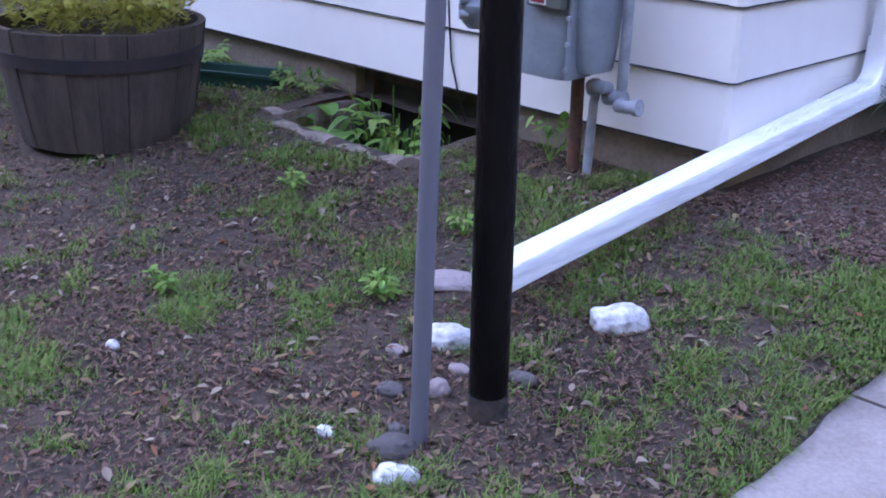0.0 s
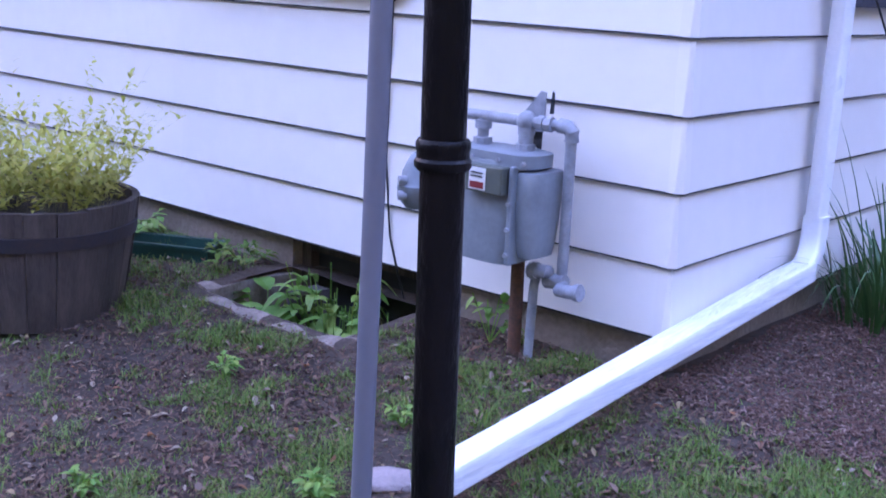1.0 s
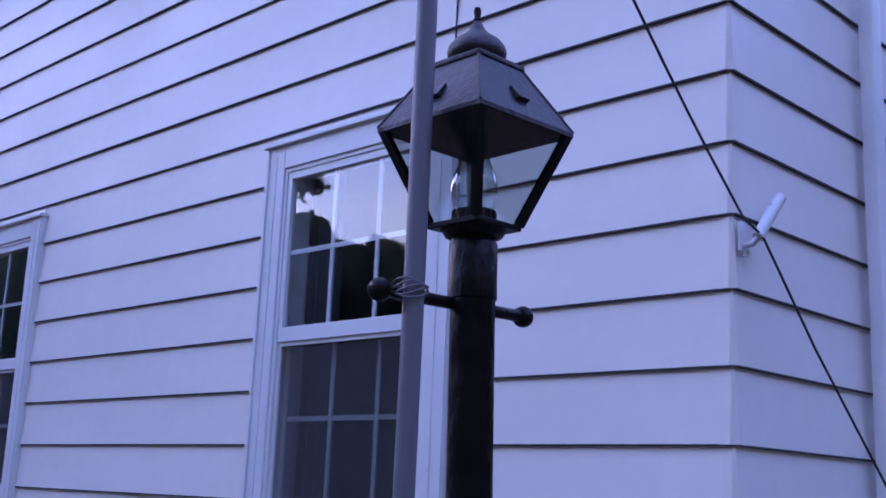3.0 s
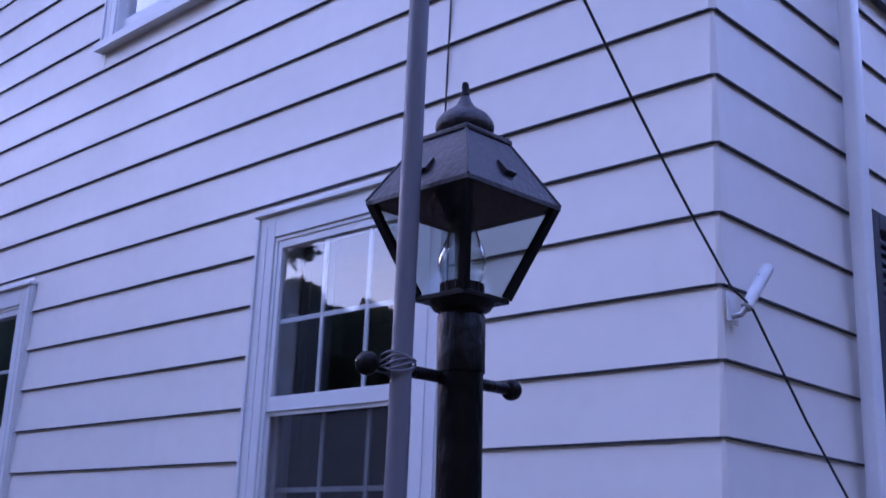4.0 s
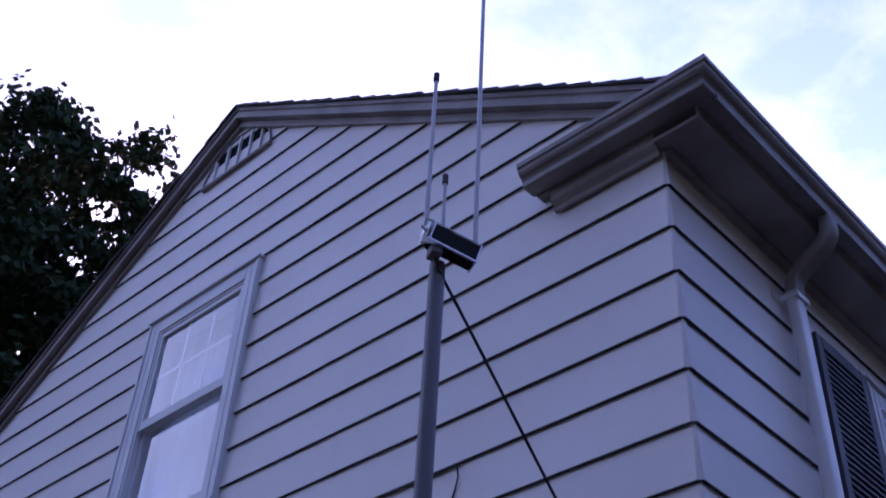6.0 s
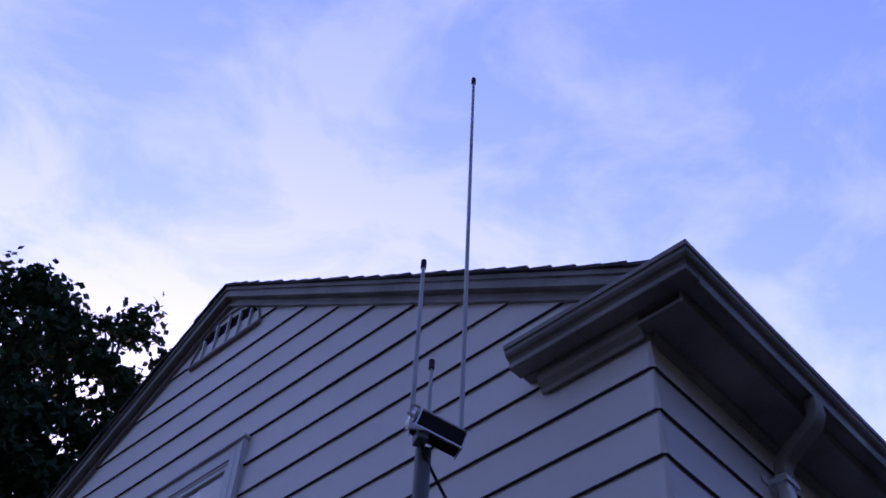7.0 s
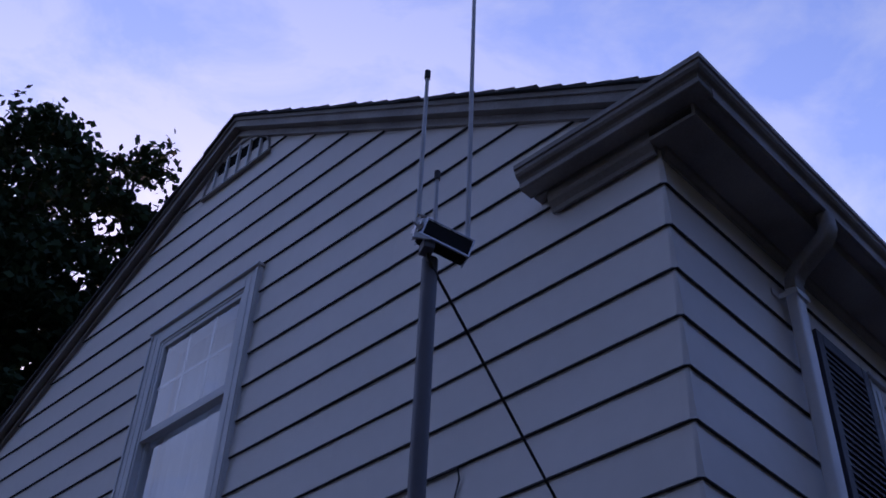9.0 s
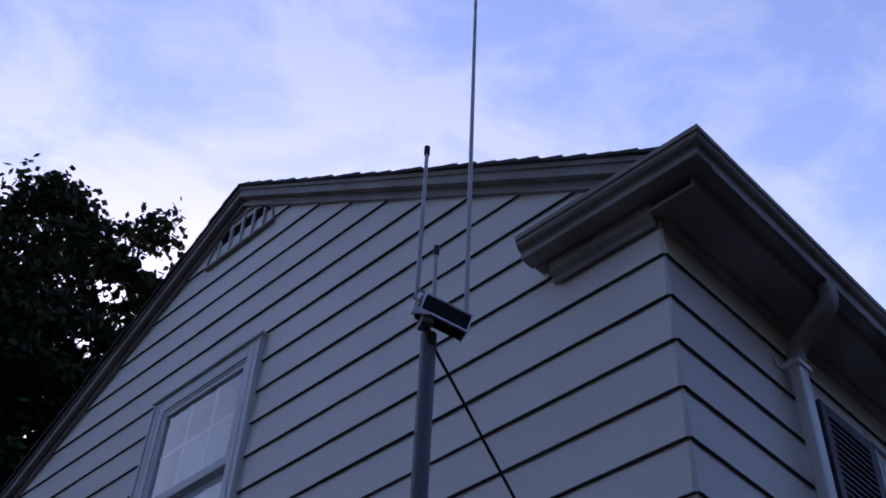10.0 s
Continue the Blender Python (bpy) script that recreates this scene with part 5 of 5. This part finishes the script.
stone("rock", "pale small stone in the grass", M_PINK, (-0.08, -1.165), (0.022, 0.018, 0.016), 8)
stone("rock", "pale small stone in the grass", M_ROCK, (0.057, -1.48), (0.022, 0.017, 0.014), 9)
stone("rock", "beige small stone behind the post", M_PINK, (0.08, -1.13), (0.026, 0.018, 0.014), 10)
stone("rock", "pale small stone in the lawn", M_ROCK, (-0.55, -1.575), (0.018, 0.014, 0.012), 12)
stone("splash_stone", "flat pale stone under the downspout end", M_PINK, (-0.20, -0.855), (0.085, 0.06, 0.020), 11, "", 0.12, 40)
stone("rock", "small dark stone beside the mast", M_STONE, (0.15, -1.38), (0.02, 0.018, 0.018), 13)


# ---- lawn cover ----
def green(x, y):
    """How thick the grass stands: noise patches, thick along the walk, thin about the posts and on the mulch."""
    if x > 0.02 and y > -0.02 + 0.30 * noise.noise((x * 5, y * 3, 9)) and x < 0.69:
        return 0.0
    g = 0.52 * noise.noise((x * 1.5 + 3.0, y * 1.5, 5)) + 0.95 * noise.noise((x * 4.3, y * 4.3, 1)) + 0.75 * noise.noise((x * 12, y * 12, 4)) + 0.03
    if x > 0.2:
        g += 0.42 * min((x - 0.2) / 0.4, 1)
    if -0.9 < y < -0.1 and -0.05 < x < 0.5:
        g += 0.16
    if y > -0.65 and x < -0.2:
        g += 0.20
    if y < -1.55:
        g += 0.35 * min((-1.55 - y) / 0.25, 1)
    if math.hypot(x - 0.2, y + 1.3) < 0.28:
        g -= 0.25
    return g


def open_ground(x, y):
    if x > 0.712 + 0.03 * noise.noise((y * 7, 2.2, 0)) or y > 0.0 and x < 0.02:
        return False
    if WELL[0] - 0.07 < x < WELL[1] + 0.06 and y > WELL[2] - 0.06:
        return False
    if math.hypot(x - TX, y - TY) < TR0 + 0.01:
        return False
    return True


lr = random.Random(31)
gv, gf = [], []
n_made = 0
while n_made < 98000:
    x, y = lr.uniform(-3.6, 0.765), lr.uniform(-2.05, 0.9)
    if x < -1.2 and lr.random() < 0.45 or not open_ground(x, y):
        continue
    g = green(x, y)
    if lr.random() > max(0.05, min(1.0, (g - 0.05) * 2.8)):
        continue
    h = lr.uniform(0.010, 0.032) + 0.055 * max(0, g) * lr.random()
    blade(gv, gf, (x, y, ground_z(x, y) - 0.003), lr.uniform(0, 6.283), lr.uniform(0.5, 2.3), h * 1.0, lr.uniform(0.0018, 0.0040), 2)
    n_made += 1
n_made = 0
while n_made < 26000:      # the lawn goes on, thinner, away from the house and across the walk
    x, y = lr.uniform(-7.0, 6.0), lr.uniform(-6.5, 4.0)
    if -3.6 < x < 0.765 and y > -2.05 or 0.66 < x < 2.06 or x < 0.765 and y > -0.05:
        continue
    if lr.random() > max(0.10, min(1.0, (green(min(x, 0.2), y) + 0.1) * 1.8)):
        continue
    blade(gv, gf, (x, y, ground_z(x, y) - 0.003), lr.uniform(0, 6.283), lr.uniform(0.5, 2.2), lr.uniform(0.03, 0.075), lr.uniform(0.006, 0.012), 2)
    n_made += 1
foliage("lawn_grass", gv, gf, M_GRASS, None, "patchy thin green lawn grass", "grass", "stuff")
tv, tf = [], []
n_made = 0
while n_made < 80000:
    x, y = lr.uniform(-3.6, 0.75), lr.uniform(-2.05, 0.0)
    if x < -1.2 and lr.random() < 0.4 or not open_ground(x, y) or green(x, y) > 0.45 and lr.random() < 0.3:
        continue
    yaw, ln, wd = lr.uniform(0, 6.283), lr.uniform(0.005, 0.021), lr.uniform(0.002, 0.006)
    c, s = math.cos(yaw), math.sin(yaw)
    z = ground_z(x, y) + lr.uniform(-0.002, 0.012)
    t0, t1 = lr.uniform(-0.006, 0.006), lr.uniform(-0.006, 0.008)
    n0 = len(tv)
    tv += [(x - c * ln / 2 - s * wd / 2, y - s * ln / 2 + c * wd / 2, z + t0), (x - c * ln / 2 + s * wd / 2, y - s * ln / 2 - c * wd / 2, z + t0 + lr.uniform(-0.003, 0.003)),
           (x + c * ln / 2 + s * wd / 2, y + s * ln / 2 - c * wd / 2, z + t1), (x + c * ln / 2 - s * wd / 2, y + s * ln / 2 + c * wd / 2, z + t1 + lr.uniform(-0.003, 0.003))]
    tf.append((n0, n0 + 1, n0 + 2, n0 + 3))
    n_made += 1
foliage("lawn_thatch", tv, tf, M_THATCH, None, "brown dead grass and crumbled litter on the lawn", "thatch", "stuff")
dv, df = [], []
for k in range(1700):
    x, y = lr.uniform(-3.2, 0.70), lr.uniform(-2.0, -0.05)
    if not open_ground(x, y):
        continue
    leaf_fan(dv, df, Vector((x, y, ground_z(x, y) + lr.uniform(0.008, 0.018))), (lr.uniform(-1, 1), lr.uniform(-1, 1), lr.uniform(-0.1, 0.3)), lr.uniform(0.012, 0.034), lr.uniform(0.007, 0.020), lr.uniform(-0.3, 0.5), lr.uniform(0.1, 0.9), 3)
foliage("fallen_leaves", dv, df, M_DRYLEAF, None, "scattered orange and tan fallen leaves", "leaves", "stuff")
for k, (x, y, w) in enumerate(((-0.28, -1.02, 11), (-0.95, -0.75, 9), (-0.7, -1.35, 8), (-0.35, -0.66, 7))):
    leafy_plant("weed", "small bright green weed in the lawn", (x, y, ground_z(x, y)), w, 0.075, 0.04, 0.034, 0.016, M_WEED, 50 + k)
# mulch bed by the long wall
mv, mf = [], []
n_made = 0
while n_made < 24000:
    x, y = lr.uniform(0.0, 0.76), lr.uniform(-0.10, 2.4)
    if x > 0.70 or green(x, y) > 0.12:
        continue
    yaw, ln, wd, th = lr.uniform(0, 6.283), lr.uniform(0.004, 0.022), lr.uniform(0.002, 0.007), lr.uniform(0.001, 0.004)
    m = Matrix.Translation((x, y, ground_z(x, y) + lr.uniform(0.0, 0.014))) @ Euler((lr.uniform(-0.4, 0.4), lr.uniform(-0.4, 0.4), yaw)).to_matrix().to_4x4()
    n0 = len(mv)
    for sx, sy, sz in ((-1, -1, 0), (1, -0.7, 0), (1, 0.8, 0), (-1, 1, 0), (-0.9, -0.8, 1), (0.9, -0.6, 1), (0.9, 0.7, 1), (-0.9, 0.9, 1)):
        mv.append(tuple(m @ Vector((sx * ln / 2, sy * wd / 2, sz * th))))
    mf += [(n0 + 4, n0 + 5, n0 + 6, n0 + 7), (n0, n0 + 1, n0 + 5, n0 + 4), (n0 + 1, n0 + 2, n0 + 6, n0 + 5), (n0 + 2, n0 + 3, n0 + 7, n0 + 6), (n0 + 3, n0, n0 + 4, n0 + 7)]
    n_made += 1
foliage("bark_mulch", mv, mf, M_MULCH, None, "reddish brown shredded bark mulch along the wall", "mulch", "stuff")


# ---- trees ----
def tree(label, at, trunk_h, lobes, leaves, size, seed):
    """lobes: (dx, dy, z, radius, height) of the crown's clumps. Leaves gather in small sprays within them."""
    r = random.Random(seed)
    t = thing("tree", label, "tree", at=at)
    bm = bmesh.new()
    sweep(bm, [(0, 0, -0.2), (0.05, 0.02, trunk_h * 0.3), (-0.05, 0.05, trunk_h * 0.7), (0.05, 0, trunk_h)], [0.34, 0.27, 0.22, 0.14], 14)
    for dx, dy, z, rad, hh in lobes:
        sweep(bm, [(0, 0, trunk_h * 0.55), (dx * 0.35, dy * 0.35, trunk_h * 0.45 + z * 0.45), (dx * 0.8, dy * 0.8, z * 0.85), (dx, dy, z + hh * 0.3)], [0.15, 0.11, 0.06, 0.02], 8)
        for _ in range(10):
            d = Vector((r.gauss(0, 1), r.gauss(0, 1), r.gauss(0.2, 0.8))).normalized()
            sweep(bm, [(dx, dy, z), (dx + d.x * rad * 0.5, dy + d.y * rad * 0.5, z + d.z * hh * 0.5), (dx + d.x * rad * 0.95, dy + d.y * rad * 0.95, z + d.z * hh * 0.9)], [0.04, 0.025, 0.008], 5)
    part("trunk", bm, M_BARK, t, "", True)
    v, f = [], []
    total = sum(l[3] * l[3] * l[4] for l in lobes)
    for dx, dy, z, rad, hh in lobes:
        sprays = max(8, int(leaves / 56 * rad * rad * hh / total))
        for _ in range(sprays):
            d = Vector((r.gauss(0, 1), r.gauss(0, 1), r.gauss(0, 1))).normalized()
            k = r.random() ** 0.36
            if d.z < -0.5 and r.random() < 0.5:
                continue
            c = Vector((dx + d.x * rad * k, dy + d.y * rad * k, z + d.z * hh * k))
            sp = r.uniform(0.20, 0.38)
            for _ in range(56):
                q = c + Vector((r.gauss(0, sp * 0.45), r.gauss(0, sp * 0.45), r.gauss(0, sp * 0.32)))
                dd = Vector((r.gauss(0, 1), r.gauss(0, 1), r.uniform(-0.9, 0.3))).normalized()
                side = dd.cross(Vector((r.gauss(0, 1), r.gauss(0, 1), r.gauss(0, 1)))).normalized()
                ln, wd = size * r.uniform(0.6, 1.2), size * r.uniform(0.5, 0.95)
                n0 = len(v)
                v += [tuple(q), tuple(q + dd * ln * 0.45 + side * wd * 0.5), tuple(q + dd * ln), tuple(q + dd * ln * 0.45 - side * wd * 0.5)]
                f.append((n0, n0 + 1, n0 + 2, n0 + 3))
    foliage("crown", v, f, M_LEAF, t, kind="stuff")
    return t


tree("tall dark leafy tree behind the house", (-12.0, 1.2, ground_z(-12.0, 1.2)), 9.0,
     [(0.15, 0.40, 12.25, 1.25, 2.35), (0.7, 1.9, 12.8, 0.85, 1.9), (1.0, 3.10, 12.75, 0.85, 1.85), (0.0, 0.6, 10.2, 2.3, 1.9), (0.3, -1.6, 11.0, 1.7, 2.2), (0.9, 2.2, 10.2, 1.3, 1.8), (0.2, -1.0, 8.2, 2.6, 1.6), (0.8, 1.6, 8.0, 2.0, 1.5), (0.0, -3.2, 9.6, 1.8, 2.2)], 112000, 0.15, 3)
tree("broad leafy tree across the yard", (-12.7, -7.4, ground_z(-12.7, -7.4)), 3.4,
     [(0.0, 0.1, 5.4, 1.35, 1.7), (-0.3, 1.6, 5.0, 1.5, 1.6), (1.2, -1.7, 3.3, 1.7, 1.25), (1.9, -3.4, 3.5, 1.6, 1.3), (0.2, 0.2, 3.4, 1.6, 1.2)], 24000, 0.16, 9)
tree("leafy tree at the edge of the yard", (-8.5, -13.0, ground_z(-8.5, -13)), 3.0,
     [(0, 0, 4.4, 2.2, 1.8), (1.8, -1.0, 3.8, 1.8, 1.4), (-2.2, 0.8, 3.8, 1.8, 1.4)], 14000, 0.18, 10)

# ---- ring of woods out of view, added to keep low sky light off the walls ----
wv, wf = [], []
NW = 720
for i in range(NW):
    a = 2 * math.pi * i / NW
    r = 27 + 3.0 * noise.noise((math.cos(a) * 4, math.sin(a) * 4, 0))
    h = 15.5 + 3.0 * noise.noise((math.cos(a) * 6, math.sin(a) * 6, 2)) + 2.0 * noise.noise((math.cos(a) * 22, math.sin(a) * 22, 5)) + 1.0 * noise.noise((math.cos(a) * 70, math.sin(a) * 70, 7))
    # raised towards +x to dim the long wall
    h += 6.0 * max(0.0, math.cos(a)) ** 1.5
    h += 8.0 * max(0.0, -math.sin(a)) ** 2      # raised on this side to dim the gable wall
    h *= 1 - 0.55 * math.exp(-((a - 3.86) / 0.42) ** 2)
    h *= 1 - 0.62 * math.exp(-((a - 2.85) / 0.38) ** 2)
    for k in range(7):
        t = k / 6
        rr = r + 1.6 * t + 1.5 * noise.noise((math.cos(a) * 30, math.sin(a) * 30, t * 4))
        wv.append((rr * math.cos(a), rr * math.sin(a), -0.8 + h * t))
for i in range(NW):
    j = (i + 1) % NW
    for k in range(6):
        wf.append((i * 7 + k, j * 7 + k, j * 7 + k + 1, i * 7 + k + 1))
woods = mesh_of("backdrop", wv, wf, material("light_blocking_woods", (0.035, 0.055, 0.025), (0.018, 0.03, 0.014), rough=0.9, scale=0.6, fine=4, amount=1.0, bump=0.6))
tagged(woods, "dark ring of woods added out of view to block low sky light", "woods", kind="structure")

# ---- siding boards ----
seams = random.Random(17)
LIMIT_TOP = RIDGE_Z - 0.15
course = 0
while course * LAP < LIMIT_TOP - 0.05:
    z0 = course * LAP + (0.005 if course == 0 else 0.0)
    z1 = min((course + 1) * LAP, LIMIT_TOP - 0.02)
    ov = 0.03
    hi_b, hi_t = min(-0.001, rake_x(z0, 1) + ov), min(-0.001, rake_x(z1, 1) + ov)
    lo_b, lo_t = max(-HOUSE_W, rake_x(z0, -1) - ov), max(-HOUSE_W, rake_x(z1, -1) - ov)
    cuts = sorted([o for o in GABLE_WINDOWS if o[2] < z1 - 0.004 and o[3] > z0 + 0.004])
    edges, p_b, p_t = [], lo_b, lo_t
    for o in cuts:
        edges.append((p_b, o[0] + 0.03, p_t, o[0] + 0.03))
        p_b = p_t = o[1] - 0.03
        if o[2] > z0 + 0.01:
            part("siding_board", board(o[0] + 0.0305, o[1] - 0.0305, o[0] + 0.0305, o[1] - 0.0305, z0, o[2] + 0.01, "x", 0), [M_SIDING, M_GRIME_SHADE], wall_gable)
        if o[3] < z1 - 0.01:
            part("siding_board", board(o[0] + 0.0305, o[1] - 0.0305, o[0] + 0.0305, o[1] - 0.0305, o[3] - 0.004, z1, "x", 0), [M_SIDING, M_SIDING], wall_gable)
    edges.append((p_b, hi_b, p_t, hi_t))
    for u0b, u1b, u0t, u1t in edges:
        joint = u0b + (u1b - u0b) * seams.uniform(0.25, 0.75)
        if min(u1b, u1t) - max(u0b, u0t) > 1.9:
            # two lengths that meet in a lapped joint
            part("siding_board", board(u0b, joint, u0t, joint, z0, z1, "x", 0), [M_SIDING, M_GRIME_SHADE], wall_gable)
            right = part("siding_board", board(joint - 0.012, u1b, joint - 0.012, u1t, z0, z1, "x", 0), [M_SIDING, M_GRIME_SHADE], wall_gable)
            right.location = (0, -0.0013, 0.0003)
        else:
            part("siding_board", board(u0b, u1b, u0t, u1t, z0, z1, "x", 0), [M_SIDING, M_GRIME_SHADE], wall_gable)
    course += 1
for course in range(21):
    z0, z1 = course * LAP + (0.005 if course == 0 else 0.0), min((course + 1) * LAP, 4.24)
    cuts = sorted([o for o in LONG_WINDOWS if o[2] < z1 - 0.004 and o[3] > z0 + 0.004])
    edges, p = [], 0.001
    for o in cuts:
        edges.append((p, o[0] + 0.03))
        p = o[1] - 0.03
        if o[2] > z0 + 0.01:
            part("siding_board", board(o[0] + 0.0305, o[1] - 0.0305, o[0] + 0.0305, o[1] - 0.0305, z0, o[2] + 0.01, "y", 0), [M_SIDING, M_GRIME_SHADE], wall_long)
        if o[3] < z1 - 0.01:
            part("siding_board", board(o[0] + 0.0305, o[1] - 0.0305, o[0] + 0.0305, o[1] - 0.0305, o[3] - 0.004, z1, "y", 0), [M_SIDING, M_SIDING], wall_long)
    edges.append((p, HOUSE_L))
    for a, b in edges:
        part("siding_board", board(a, b, a, b, z0, z1, "y", 0), [M_SIDING, M_GRIME_SHADE], wall_long)
    # folded metal cap over the corner of each course
    bm = bmesh.new()
    w = 0.034 + 0.004 * math.sin(course * 2.3)
    rows = []
    for dd, z in ((0.0168, z0), (0.0173, z0 + 0.0042), (0.0068, z1 - 0.002)):
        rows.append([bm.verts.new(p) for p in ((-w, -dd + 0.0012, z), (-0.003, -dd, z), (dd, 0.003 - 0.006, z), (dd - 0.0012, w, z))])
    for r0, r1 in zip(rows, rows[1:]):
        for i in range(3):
            # lowest strip carries the painted lap shade round the corner
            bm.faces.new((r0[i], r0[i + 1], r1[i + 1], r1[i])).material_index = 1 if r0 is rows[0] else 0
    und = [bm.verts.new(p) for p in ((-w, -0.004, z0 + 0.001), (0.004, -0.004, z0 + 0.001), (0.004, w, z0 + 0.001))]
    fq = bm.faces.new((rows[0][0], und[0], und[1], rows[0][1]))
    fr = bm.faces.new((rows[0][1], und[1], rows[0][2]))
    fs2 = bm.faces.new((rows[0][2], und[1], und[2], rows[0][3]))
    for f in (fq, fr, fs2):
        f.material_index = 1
    part("corner_cap", bm, [M_SIDING, M_GRIME_SHADE], wall_gable)
